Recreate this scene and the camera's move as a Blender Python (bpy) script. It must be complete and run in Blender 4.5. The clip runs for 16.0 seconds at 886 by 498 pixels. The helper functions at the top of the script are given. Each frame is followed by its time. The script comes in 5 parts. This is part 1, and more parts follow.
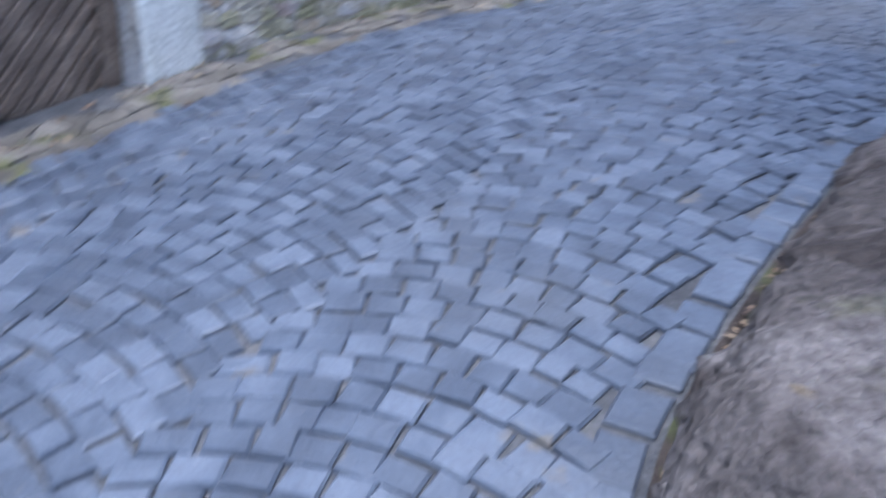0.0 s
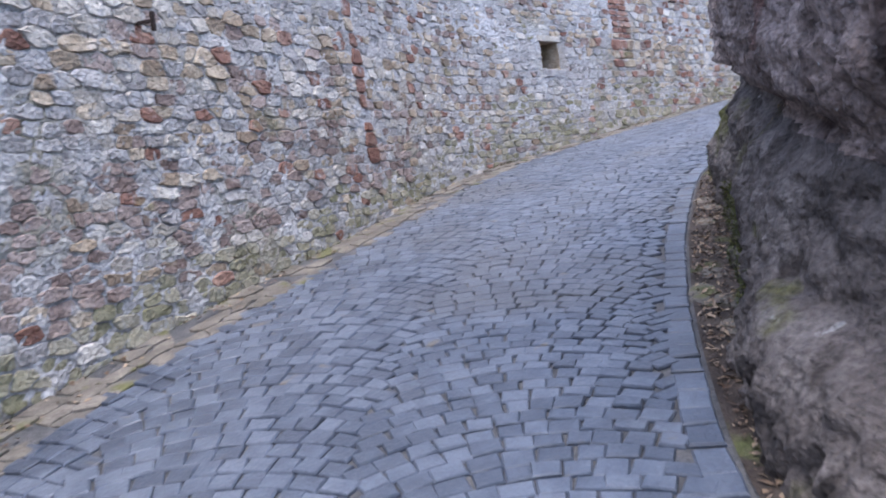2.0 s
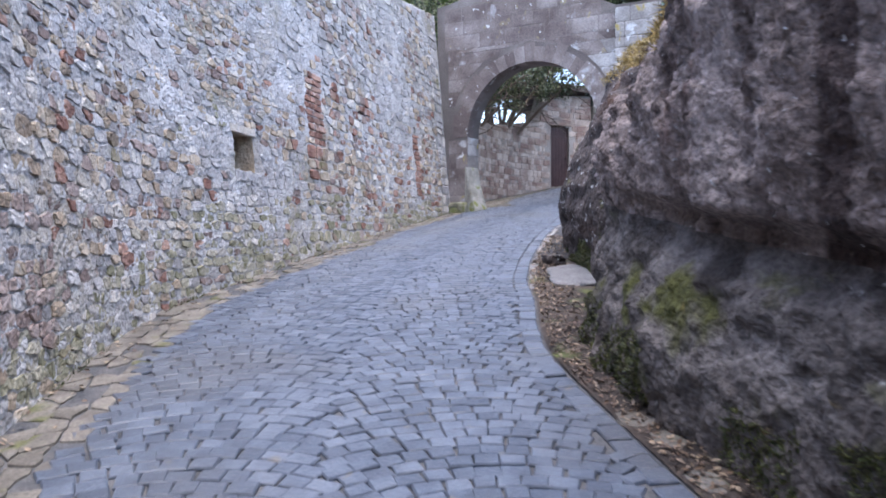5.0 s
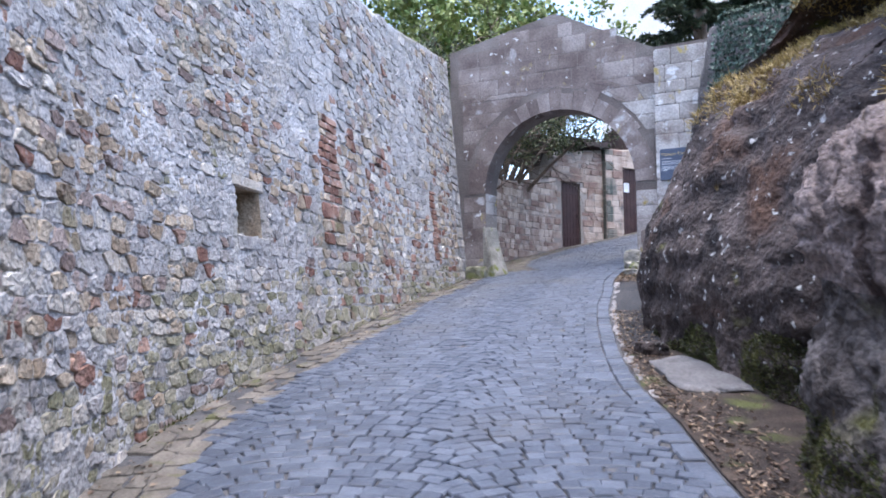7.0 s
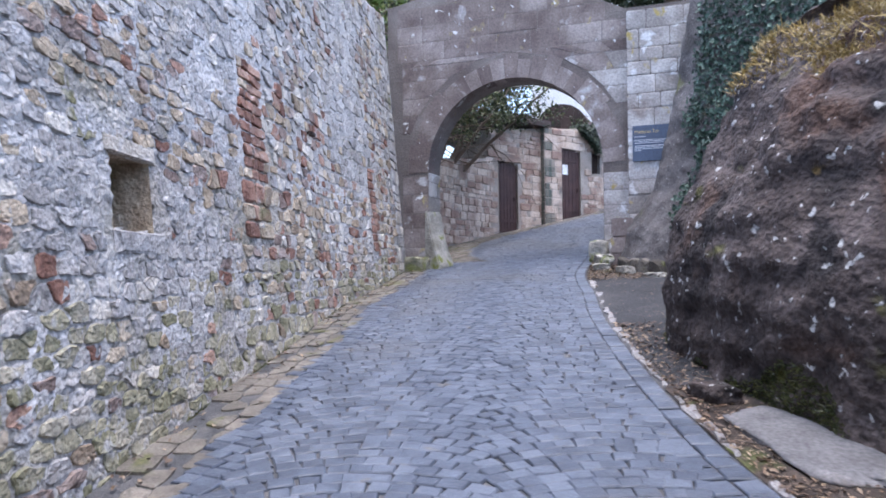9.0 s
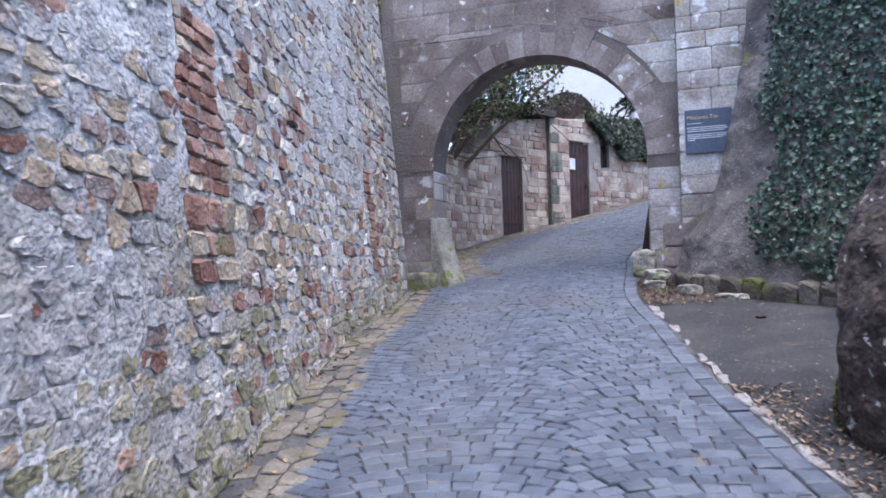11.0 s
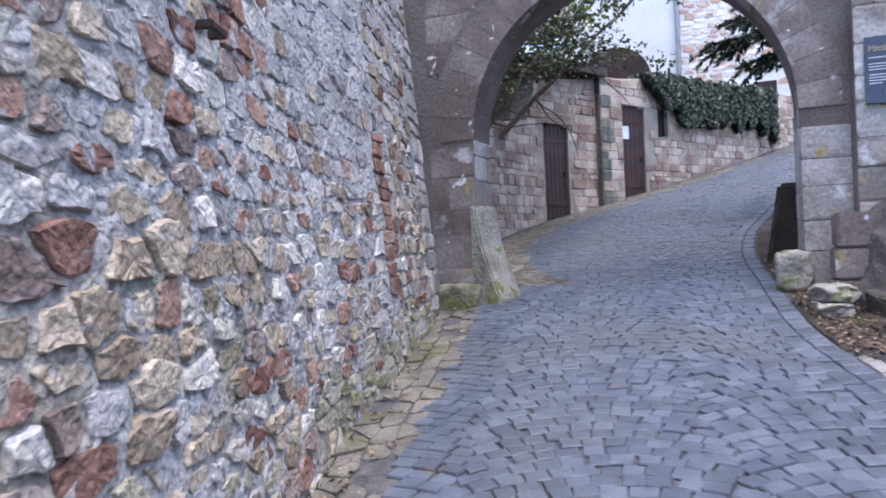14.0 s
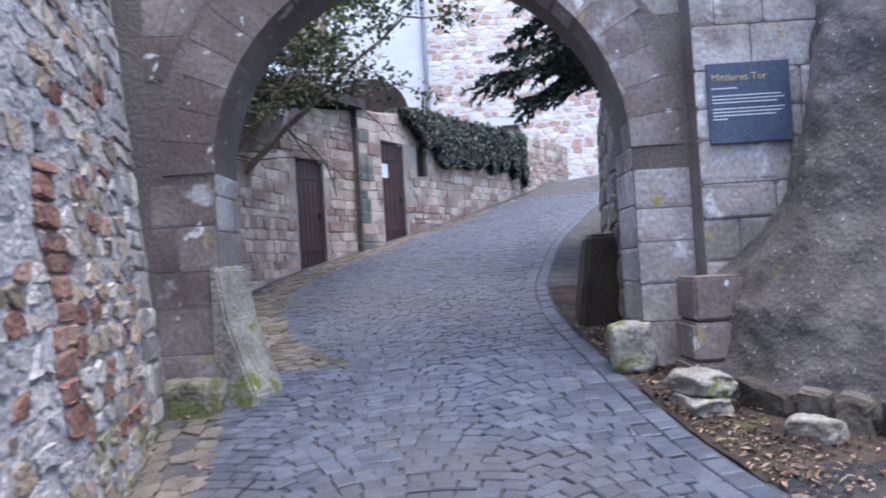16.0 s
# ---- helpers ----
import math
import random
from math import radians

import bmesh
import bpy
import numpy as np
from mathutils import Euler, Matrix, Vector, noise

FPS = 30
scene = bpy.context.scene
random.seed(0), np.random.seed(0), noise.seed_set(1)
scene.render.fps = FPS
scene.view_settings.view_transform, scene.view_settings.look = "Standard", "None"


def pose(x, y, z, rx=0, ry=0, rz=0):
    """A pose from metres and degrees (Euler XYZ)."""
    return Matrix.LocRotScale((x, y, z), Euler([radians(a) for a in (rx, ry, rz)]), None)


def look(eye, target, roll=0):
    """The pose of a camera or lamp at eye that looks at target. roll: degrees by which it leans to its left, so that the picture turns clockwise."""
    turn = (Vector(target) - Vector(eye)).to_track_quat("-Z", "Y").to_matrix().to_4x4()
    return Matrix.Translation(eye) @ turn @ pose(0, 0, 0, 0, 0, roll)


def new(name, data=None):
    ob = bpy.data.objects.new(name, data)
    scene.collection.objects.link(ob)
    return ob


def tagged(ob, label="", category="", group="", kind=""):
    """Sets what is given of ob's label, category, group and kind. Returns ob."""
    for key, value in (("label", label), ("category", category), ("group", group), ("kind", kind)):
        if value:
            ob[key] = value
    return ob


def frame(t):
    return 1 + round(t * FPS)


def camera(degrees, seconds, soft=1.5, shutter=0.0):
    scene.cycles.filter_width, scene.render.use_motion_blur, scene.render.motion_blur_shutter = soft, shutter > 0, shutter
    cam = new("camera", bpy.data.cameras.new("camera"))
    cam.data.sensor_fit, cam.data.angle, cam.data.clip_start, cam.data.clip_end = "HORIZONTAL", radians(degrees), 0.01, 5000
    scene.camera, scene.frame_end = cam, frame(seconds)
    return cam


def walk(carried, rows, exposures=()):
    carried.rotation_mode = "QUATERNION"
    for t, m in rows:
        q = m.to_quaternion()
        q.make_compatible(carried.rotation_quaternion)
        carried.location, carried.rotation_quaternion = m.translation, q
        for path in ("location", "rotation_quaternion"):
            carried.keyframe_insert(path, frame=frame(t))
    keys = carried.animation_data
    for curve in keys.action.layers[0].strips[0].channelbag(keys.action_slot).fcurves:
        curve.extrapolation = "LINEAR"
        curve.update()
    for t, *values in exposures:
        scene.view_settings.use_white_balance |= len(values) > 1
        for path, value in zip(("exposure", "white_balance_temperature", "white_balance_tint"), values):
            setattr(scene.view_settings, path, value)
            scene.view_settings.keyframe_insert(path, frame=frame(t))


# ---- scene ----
cam = camera(60.9, 16.0, soft=1.8, shutter=0.35)
METRES, EYE, TILT, LEAN, TURN = 18.0, 1.55, -2.1, 6.4, 0.0
ROWS = [
    (0.0, 0.0, 0.0, 0.0, 6.04, -25.07, -13.07),
    (0.5, -0.008, 0.0169, 0.0047, -16.54, -9.97, -3.24),
    (1.0, -0.0156, 0.0416, 0.0089, -20.1, -2.04, -0.0),
    (1.5, -0.0205, 0.0657, 0.0116, -21.27, -1.55, 0.18),
    (2.0, -0.0272, 0.093, 0.0166, -29.61, -2.61, 0.87),
    (2.5, -0.0268, 0.127, 0.021, -32.18, -1.32, 0.75),
    (3.0, -0.0217, 0.1572, 0.025, -37.43, -1.06, -0.16),
    (3.5, -0.0134, 0.1913, 0.0312, -50.16, -1.22, 0.4),
    (4.0, 0.0021, 0.221, 0.0378, -54.77, 1.23, 0.41),
    (4.5, 0.0181, 0.2533, 0.0435, -59.15, 3.63, -0.89),
    (7.0, 0.1113, 0.3757, 0.074, -62.24, 9.96, -0.44),
    (7.5, 0.1323, 0.3964, 0.0817, -64.0, 10.52, -1.56),
    (8.0, 0.1553, 0.4139, 0.089, -66.18, 10.71, -1.42),
    (8.5, 0.1795, 0.4346, 0.0958, -68.18, 9.15, -0.75),
    (11.0, 0.312, 0.5199, 0.1378, -70.17, 8.03, 1.43),
    (11.5, 0.3404, 0.5353, 0.1471, -70.88, 8.67, 0.52),
    (12.0, 0.3696, 0.5468, 0.1534, -71.7, 9.18, 0.62),
    (12.5, 0.3972, 0.558, 0.1592, -73.65, 8.6, 2.01),
    (13.0, 0.4229, 0.5722, 0.167, -76.7, 6.38, 3.23),
    (13.5, 0.4551, 0.5846, 0.174, -71.49, 6.23, 2.54),
    (14.0, 0.4824, 0.5985, 0.1796, -68.77, 6.33, 2.11),
    (14.5, 0.5128, 0.6123, 0.1865, -68.31, 6.35, 1.72),
    (15.0, 0.5402, 0.6204, 0.1966, -70.94, 7.53, 1.99),
    (15.5, 0.5682, 0.6323, 0.2045, -80.34, 8.0, 4.1),
    (16.0, 0.5929, 0.6371, 0.2096, -88.02, 7.86, 5.28),
]
EXPOSURES = [(0.0, 2.1, 5250, 10), (0.5, 2.27, 5800, 11), (1.0, 2.31, 5960, 13), (2.0, 2.22, 5960, 13), (4.5, 2.26, 5960, 13), (7.0, 2.2, 5960, 13), (11.0, 2.05, 5960, 13.6), (13.0, 1.99, 5930, 14), (16.0, 1.98, 5930, 14)]
walk(cam, [(t, pose(0, 0, EYE, TILT, LEAN, TURN) @ pose(METRES * x, METRES * y, METRES * z, 90 + pitch, roll, yaw)) for t, x, y, z, yaw, pitch, roll in ROWS], EXPOSURES)

# ---- light ----
SUN_UP, SUN_ROUND = 82, 215
world = bpy.data.worlds.new("sky")
scene.world = world
world.use_nodes = True
wn = world.node_tree
sky = wn.nodes.new("ShaderNodeTexSky")
sky.sky_type = "NISHITA"
sky.sun_disc = False
sky.sun_elevation, sky.sun_rotation = radians(SUN_UP), radians(SUN_ROUND)
sky.dust_density = 3.0
wn.nodes["Background"].inputs["Strength"].default_value = 0.15
wn.links.new(sky.outputs[0], wn.nodes["Background"].inputs["Color"])
sun = new("sun", bpy.data.lights.new("sun", "SUN"))
sun.data.energy, sun.data.angle, sun.data.color = 0.7, radians(50), (1.0, 0.95, 0.88)
sd = Vector((math.sin(radians(SUN_ROUND)) * math.cos(radians(SUN_UP)), math.cos(radians(SUN_ROUND)) * math.cos(radians(SUN_UP)), math.sin(radians(SUN_UP))))
sun.matrix_world = look((0, 0, 30), Vector((0, 0, 30)) - sd)

# ---- materials ----


def mat(name, cols, scale=3.0, fine=40.0, rough=0.85, bump=0.3, bump_scale=30.0, vary="", spread=0.35, bump_deep=0.02, pits=0, speck=0.38, spots=None, streak=False, spec=0.3, metal=0.0):
    """Procedural surface: colours blended by noise at two scales, tone varied by piece, relief, and patches of growth or lichen.
    spots: list of (colour, scale, threshold, softness)."""
    m = bpy.data.materials.new(name)
    m.use_nodes = True
    t, L = m.node_tree, m.node_tree.links
    N = t.nodes.new
    b = t.nodes["Principled BSDF"]
    geo = N("ShaderNodeNewGeometry")
    pos = N("ShaderNodeMapping")
    L.new(geo.outputs["Position"], pos.inputs["Vector"])
    run = N("ShaderNodeMapping")
    L.new(geo.outputs["Position"], run.inputs["Vector"])
    run.inputs["Scale"].default_value = (1.0, 1.0, 0.13 if streak else 1.0)

    def noise_at(sc, detail=6.0, dist=0.0, src=pos):
        n = N("ShaderNodeTexNoise")
        n.inputs["Scale"].default_value, n.inputs["Detail"].default_value, n.inputs["Distortion"].default_value = sc, detail, dist
        L.new(src.outputs[0], n.inputs["Vector"])
        return n.outputs["Fac"]

    ramp = N("ShaderNodeValToRGB")
    e = ramp.color_ramp.elements
    n = len(cols)
    e[0].color, e[1].color = (*cols[0], 1), (*cols[-1], 1)
    e[0].position, e[1].position = 0.3, 0.7
    for i in range(1, n - 1):
        q = e.new(0.3 + 0.4 * i / (n - 1))
        q.color = (*cols[i], 1)
    add = N("ShaderNodeMath")
    add.operation = "MULTIPLY_ADD"
    L.new(noise_at(scale, 6.0, 0.2, run), add.inputs[0])
    add.inputs[1].default_value = 1.0
    add.inputs[2].default_value = 0.0
    fac = add.outputs[0]
    if vary:
        rnd = geo.outputs["Random Per Island"] if vary == "island" else N("ShaderNodeObjectInfo").outputs["Random"]
        sh = N("ShaderNodeMapRange")
        L.new(rnd, sh.inputs[0])
        sh.inputs[3].default_value, sh.inputs[4].default_value = -spread, spread
        L.new(sh.outputs[0], add.inputs[2])
    L.new(fac, ramp.inputs[0])
    grain = N("ShaderNodeMapRange")
    L.new(noise_at(fine, 8.0), grain.inputs[0])
    grain.inputs[1].default_value, grain.inputs[2].default_value = 0.25, 0.75
    grain.inputs[3].default_value, grain.inputs[4].default_value = 1 - speck, 1 + speck
    mul = N("ShaderNodeMix")
    mul.data_type, mul.blend_type = "RGBA", "MULTIPLY"
    mul.inputs["Factor"].default_value = 1.0
    L.new(ramp.outputs[0], mul.inputs["A"])
    L.new(grain.outputs[0], mul.inputs["B"])
    col = mul.outputs["Result"]
    for c, sc, th, so in spots or ():
        mr = N("ShaderNodeMapRange")
        L.new(noise_at(sc, 7.0, 0.35, run if sc < 5 else pos), mr.inputs[0])
        mr.inputs[1].default_value, mr.inputs[2].default_value = th, th + so
        mx = N("ShaderNodeMix")
        mx.data_type = "RGBA"
        L.new(mr.outputs[0], mx.inputs["Factor"])
        L.new(col, mx.inputs["A"])
        g2 = N("ShaderNodeMix")
        g2.data_type, g2.blend_type = "RGBA", "MULTIPLY"
        g2.inputs["Factor"].default_value = 1.0
        g2.inputs["A"].default_value = (*c, 1)
        L.new(grain.outputs[0], g2.inputs["B"])
        L.new(g2.outputs["Result"], mx.inputs["B"])
        col = mx.outputs["Result"]
    L.new(col, b.inputs["Base Color"])
    b.inputs["Roughness"].default_value = rough
    b.inputs["Specular IOR Level"].default_value = spec
    b.inputs["Metallic"].default_value = metal
    rr = N("ShaderNodeMapRange")
    L.new(noise_at(fine * 0.5, 4.0), rr.inputs[0])
    rr.inputs[3].default_value, rr.inputs[4].default_value = rough - 0.15, min(1.0, rough + 0.15)
    L.new(rr.outputs[0], b.inputs["Roughness"])
    bp = N("ShaderNodeBump")
    bp.inputs["Strength"].default_value, bp.inputs["Distance"].default_value = bump, bump_deep
    L.new(noise_at(bump_scale, 8.0, 0.0), bp.inputs["Height"])
    if pits:
        vo = N("ShaderNodeTexVoronoi")
        vo.inputs["Scale"].default_value = pits
        L.new(pos.outputs[0], vo.inputs["Vector"])
        b2 = N("ShaderNodeBump")
        b2.inputs["Strength"].default_value, b2.inputs["Distance"].default_value = 0.8, 0.25 / pits
        L.new(vo.outputs["Distance"], b2.inputs["Height"])
        L.new(bp.outputs[0], b2.inputs["Normal"])
        bp = b2
    L.new(bp.outputs[0], b.inputs["Normal"])
    return m


def plain(name, col, rough=0.6, metal=0.0):
    return mat(name, [tuple(c * 0.85 for c in col), tuple(min(1, c * 1.12) for c in col)], 4, 60, rough, 0.1, 80, metal=metal)


M_mortar = mat("lime_mortar", [(0.29, 0.283, 0.275), (0.41, 0.40, 0.392), (0.53, 0.522, 0.515)], 1.6, 35, 0.95, 1.0, 24, bump_deep=0.04, pits=26, spots=[((0.27, 0.25, 0.20), 1.1, 0.54, 0.15), ((0.36, 0.32, 0.265), 0.6, 0.54, 0.14)])
STONE_COLS = {
    "tan": [(0.25, 0.19, 0.135), (0.36, 0.29, 0.21), (0.48, 0.405, 0.31)],
    "red": [(0.17, 0.085, 0.062), (0.26, 0.145, 0.108), (0.36, 0.235, 0.18)],
    "grey": [(0.25, 0.235, 0.225), (0.345, 0.328, 0.315), (0.46, 0.44, 0.42)],
    "pale": [(0.37, 0.335, 0.285), (0.48, 0.44, 0.385), (0.58, 0.545, 0.485)],
    "brown": [(0.19, 0.14, 0.12), (0.275, 0.215, 0.187), (0.37, 0.30, 0.265)],
    "mossy": [(0.19, 0.18, 0.11), (0.28, 0.26, 0.18), (0.36, 0.33, 0.26)],
}
M_stone = {k: mat(k + "_rubble_stone", c, 5, 45, 0.9, 0.9, 30, vary="island", spread=0.2, bump_deep=0.03, spots=[((0.40, 0.392, 0.39), 7.0, 0.54 if k in ("grey", "pale") else 0.60, 0.12), ((0.19, 0.18, 0.10), 1.3, 0.64, 0.1)]) for k, c in STONE_COLS.items()}
M_stone_one = {k: mat(k + "_wall_stone", c, 5, 45, 0.9, 0.9, 30, vary="object", spread=0.2, bump_deep=0.03, spots=[((0.40, 0.392, 0.39), 7.0, 0.54 if k in ("grey", "pale") else 0.60, 0.12), ((0.19, 0.18, 0.10), 1.3, 0.64, 0.1)]) for k, c in STONE_COLS.items()}
SETT = [(0.045, 0.055, 0.077), (0.064, 0.078, 0.107), (0.094, 0.110, 0.143)]
DUST = [((0.068, 0.071, 0.080), 0.55, 0.52, 0.22), ((0.11, 0.098, 0.085), 5.5, 0.68, 0.06)]
M_sett = mat("basalt_sett", SETT, 6, 60, 0.5, 0.35, 45, vary="island", spread=0.22, spec=0.5, speck=0.2, spots=DUST)
M_sett_one = mat("single_basalt_sett", SETT, 6, 60, 0.5, 0.35, 45, vary="object", spread=0.22, spec=0.5, speck=0.2, spots=DUST)
M_joint = mat("sandy_joint", [(0.045, 0.046, 0.05), (0.075, 0.075, 0.078), (0.115, 0.11, 0.106)], 5, 50, 0.95, 0.6, 60)
M_soil = mat("leafy_soil", [(0.024, 0.018, 0.015), (0.043, 0.033, 0.027), (0.078, 0.06, 0.048)], 4, 60, 0.95, 0.8, 50, spots=[((0.08, 0.09, 0.03), 2.5, 0.58, 0.1)])
M_asphalt = mat("worn_asphalt", [(0.021, 0.022, 0.026), (0.032, 0.033, 0.037), (0.05, 0.049, 0.051)], 2, 70, 0.85, 1.0, 70, bump_deep=0.01, speck=0.6, spots=[((0.12, 0.115, 0.11), 45, 0.66, 0.03), ((0.10, 0.082, 0.066), 3, 0.66, 0.08)])
M_strip = mat("gutter_stone", [(0.075, 0.066, 0.055), (0.12, 0.107, 0.09), (0.185, 0.165, 0.14)], 4, 50, 0.85, 0.5, 40, vary="island", spread=0.3, spots=[((0.10, 0.10, 0.045), 3.5, 0.57, 0.08)])
M_kerb = mat("pale_kerb", [(0.15, 0.145, 0.145), (0.22, 0.212, 0.212), (0.31, 0.30, 0.30)], 4, 60, 0.9, 0.6, 60, spots=[((0.12, 0.1, 0.09), 7, 0.58, 0.05)])
M_rock = mat("dark_sandstone_rock", [(0.03, 0.023, 0.022), (0.058, 0.045, 0.041), (0.105, 0.085, 0.079)], 2.6, 30, 0.9, 1.0, 16, bump_deep=0.05, pits=22, speck=0.5, spots=[((0.075, 0.043, 0.03), 1.0, 0.58, 0.10), ((0.024, 0.02, 0.02), 2.4, 0.58, 0.1), ((0.09, 0.09, 0.02), 2.2, 0.66, 0.08), ((0.20, 0.13, 0.03), 1.7, 0.69, 0.06), ((0.40, 0.40, 0.385), 13.0, 0.645, 0.03), ((0.34, 0.34, 0.33), 4.6, 0.675, 0.025)])
M_rock_streak = mat("streaked_sandstone_rock", [(0.115, 0.086, 0.076), (0.20, 0.158, 0.142), (0.31, 0.255, 0.235)], 3.2, 34, 0.9, 1.0, 18, bump_deep=0.06, pits=24, speck=0.62, streak=True, spots=[((0.055, 0.038, 0.034), 2.6, 0.54, 0.08), ((0.095, 0.045, 0.035), 1.9, 0.60, 0.08), ((0.21, 0.135, 0.035), 1.6, 0.68, 0.05), ((0.38, 0.37, 0.36), 18.0, 0.68, 0.04)])
M_ashlar = mat("weathered_ashlar", speck=0.3, cols=[(0.115, 0.088, 0.079), (0.20, 0.163, 0.147), (0.31, 0.27, 0.248)], scale=1.5, fine=30, rough=0.9, bump=0.5, bump_scale=26, bump_deep=0.015, vary="object", spread=0.12, spots=[((0.34, 0.28, 0.13), 3.5, 0.65, 0.06), ((0.14, 0.108, 0.098), 0.8, 0.54, 0.18), ((0.40, 0.385, 0.375), 2.3, 0.62, 0.08), ((0.58, 0.57, 0.55), 7.0, 0.66, 0.03)])
M_pale_ashlar = mat("pale_lichened_ashlar", speck=0.3, cols=[(0.24, 0.215, 0.195), (0.37, 0.34, 0.315), (0.50, 0.475, 0.45)], scale=1.8, fine=30, rough=0.9, bump=0.6, bump_scale=24, bump_deep=0.02, vary="object", spread=0.12, spots=[((0.36, 0.28, 0.10), 3.2, 0.62, 0.06), ((0.20, 0.165, 0.145), 1.1, 0.60, 0.14), ((0.58, 0.575, 0.57), 3.4, 0.60, 0.06)])
M_gatecore = mat("gate_mortar", speck=0.3, cols=[(0.11, 0.09, 0.08), (0.16, 0.136, 0.122), (0.23, 0.20, 0.185)], scale=1.2, fine=40, rough=0.95, bump=0.8, bump_scale=30)
M_footstone = mat("dark_mossy_foot_stone", [(0.05, 0.043, 0.036), (0.09, 0.08, 0.066), (0.15, 0.135, 0.115)], 3, 40, 0.9, 0.8, 25, vary="object", spread=0.2, spots=[((0.085, 0.09, 0.03), 2.2, 0.52, 0.12)])
M_render = mat("rough_cement_render", speck=0.25, cols=[(0.06, 0.054, 0.052), (0.096, 0.087, 0.084), (0.15, 0.137, 0.132)], scale=2.1, fine=40, rough=0.95, bump=0.7, bump_scale=30, bump_deep=0.025, spots=[((0.12, 0.12, 0.05), 1.6, 0.62, 0.1), ((0.34, 0.34, 0.33), 30.0, 0.655, 0.03), ((0.05, 0.046, 0.044), 1.2, 0.58, 0.12)])
M_far = mat("pink_sandstone", [(0.27, 0.185, 0.15), (0.40, 0.31, 0.25), (0.56, 0.47, 0.395)], 2.5, 40, 0.9, 0.8, 25, vary="object", spread=0.2, spots=[((0.14, 0.13, 0.12), 0.9, 0.60, 0.12)])
M_farcore = mat("far_mortar", [(0.28, 0.24, 0.21), (0.38, 0.34, 0.30)], 2, 40, 0.95, 0.6, 30)
M_door = mat("brown_door_paint", [(0.045, 0.023, 0.021), (0.07, 0.037, 0.033)], 3, 40, 0.6, 0.2, 40)
M_iron = plain("rusty_iron", (0.05, 0.035, 0.03), 0.7, 0.4)
M_sign = plain("slate_blue_sign", (0.075, 0.095, 0.14), 0.45)
M_gold = plain("ochre_letters", (0.55, 0.42, 0.2), 0.6)
M_white = plain("white_print", (0.75, 0.77, 0.8), 0.6)
M_plaster = mat("white_render", [(0.72, 0.70, 0.68), (0.82, 0.80, 0.78)], 1, 30, 0.9, 0.2, 40)
# paler and warmer than the stone itself: sunlight is put into the colour
M_facade = mat("facade_with_sun_in_colour", [(0.56, 0.37, 0.29), (0.80, 0.68, 0.59), (0.86, 0.79, 0.72)], 2.2, 30, 0.9, 0.3, 20, vary="island", spread=0.35)
M_kerb_plaster = mat("stained_pale_plaster", [(0.36, 0.37, 0.32), (0.50, 0.50, 0.46), (0.60, 0.60, 0.57)], 2.0, 40, 0.9, 0.5, 30, spots=[((0.24, 0.26, 0.14), 1.6, 0.54, 0.14)])
M_roof = mat("brown_sheet_roof", [(0.05, 0.035, 0.03), (0.09, 0.06, 0.05)], 1.5, 30, 0.6, 0.2, 20, metal=0.3)
M_bark = mat("grey_bark", [(0.12, 0.09, 0.07), (0.22, 0.17, 0.13)], 5, 50, 0.95, 0.8, 40)


def leaf_mat(name, a, b, c):
    m = mat(name, [a, b, c], 2.0, 8, 0.5, 0.1, 30, vary="island", spread=0.35, spec=0.4)
    m.node_tree.nodes["Principled BSDF"].inputs["Transmission Weight"].default_value = 0.0
    return m


M_ivy = leaf_mat("ivy_leaf", (0.014, 0.03, 0.02), (0.032, 0.062, 0.04), (0.075, 0.12, 0.085))
M_conifer = leaf_mat("conifer_needles", (0.008, 0.02, 0.014), (0.016, 0.035, 0.022), (0.03, 0.055, 0.03))
M_shrub = leaf_mat("olive_leaf", (0.035, 0.05, 0.022), (0.065, 0.085, 0.033), (0.13, 0.14, 0.06))
M_yew = leaf_mat("soft_conifer_needles", (0.025, 0.04, 0.022), (0.05, 0.075, 0.04), (0.09, 0.115, 0.06))
M_creeper = leaf_mat("grey_green_creeper", (0.022, 0.032, 0.02), (0.045, 0.06, 0.036), (0.085, 0.10, 0.065))
M_bright = leaf_mat("spring_leaf", (0.09, 0.14, 0.03), (0.16, 0.21, 0.05), (0.25, 0.28, 0.09))
M_dry = leaf_mat("dry_grass", (0.17, 0.115, 0.03), (0.27, 0.185, 0.05), (0.36, 0.27, 0.10))
M_litter = leaf_mat("dead_leaf", (0.07, 0.04, 0.022), (0.14, 0.09, 0.055), (0.27, 0.20, 0.13))
M_mossleaf = leaf_mat("green_moss", (0.03, 0.04, 0.01), (0.055, 0.065, 0.016), (0.10, 0.10, 0.03))

# ---- geometry tools ----


def mesh_ob(name, verts, faces, mats, parent=None, smooth=False, slots=None, label=""):
    me = bpy.data.meshes.new(name)
    me.from_pydata([tuple(v) for v in verts], [], faces)
    for m in mats if isinstance(mats, (list, tuple)) else [mats]:
        me.materials.append(m)
    if slots is not None:
        me.polygons.foreach_set("material_index", slots)
    if smooth:
        me.polygons.foreach_set("use_smooth", [True] * len(me.polygons))
    me.update()
    ob = new(name, me)
    ob.parent = parent
    if label:
        ob["label"] = label
    return ob


def part(name, bm, material, parent=None, label="", smooth=False):
    me = bpy.data.meshes.new(name)
    bm.to_mesh(me)
    bm.free()
    me.materials.append(material)
    if smooth:
        me.polygons.foreach_set("use_smooth", [True] * len(me.polygons))
    ob = new(name, me)
    ob.parent = parent
    if label:
        ob["label"] = label
    return ob


def empty(name, at=(0, 0, 0)):
    ob = new(name)
    ob.location = at
    return ob


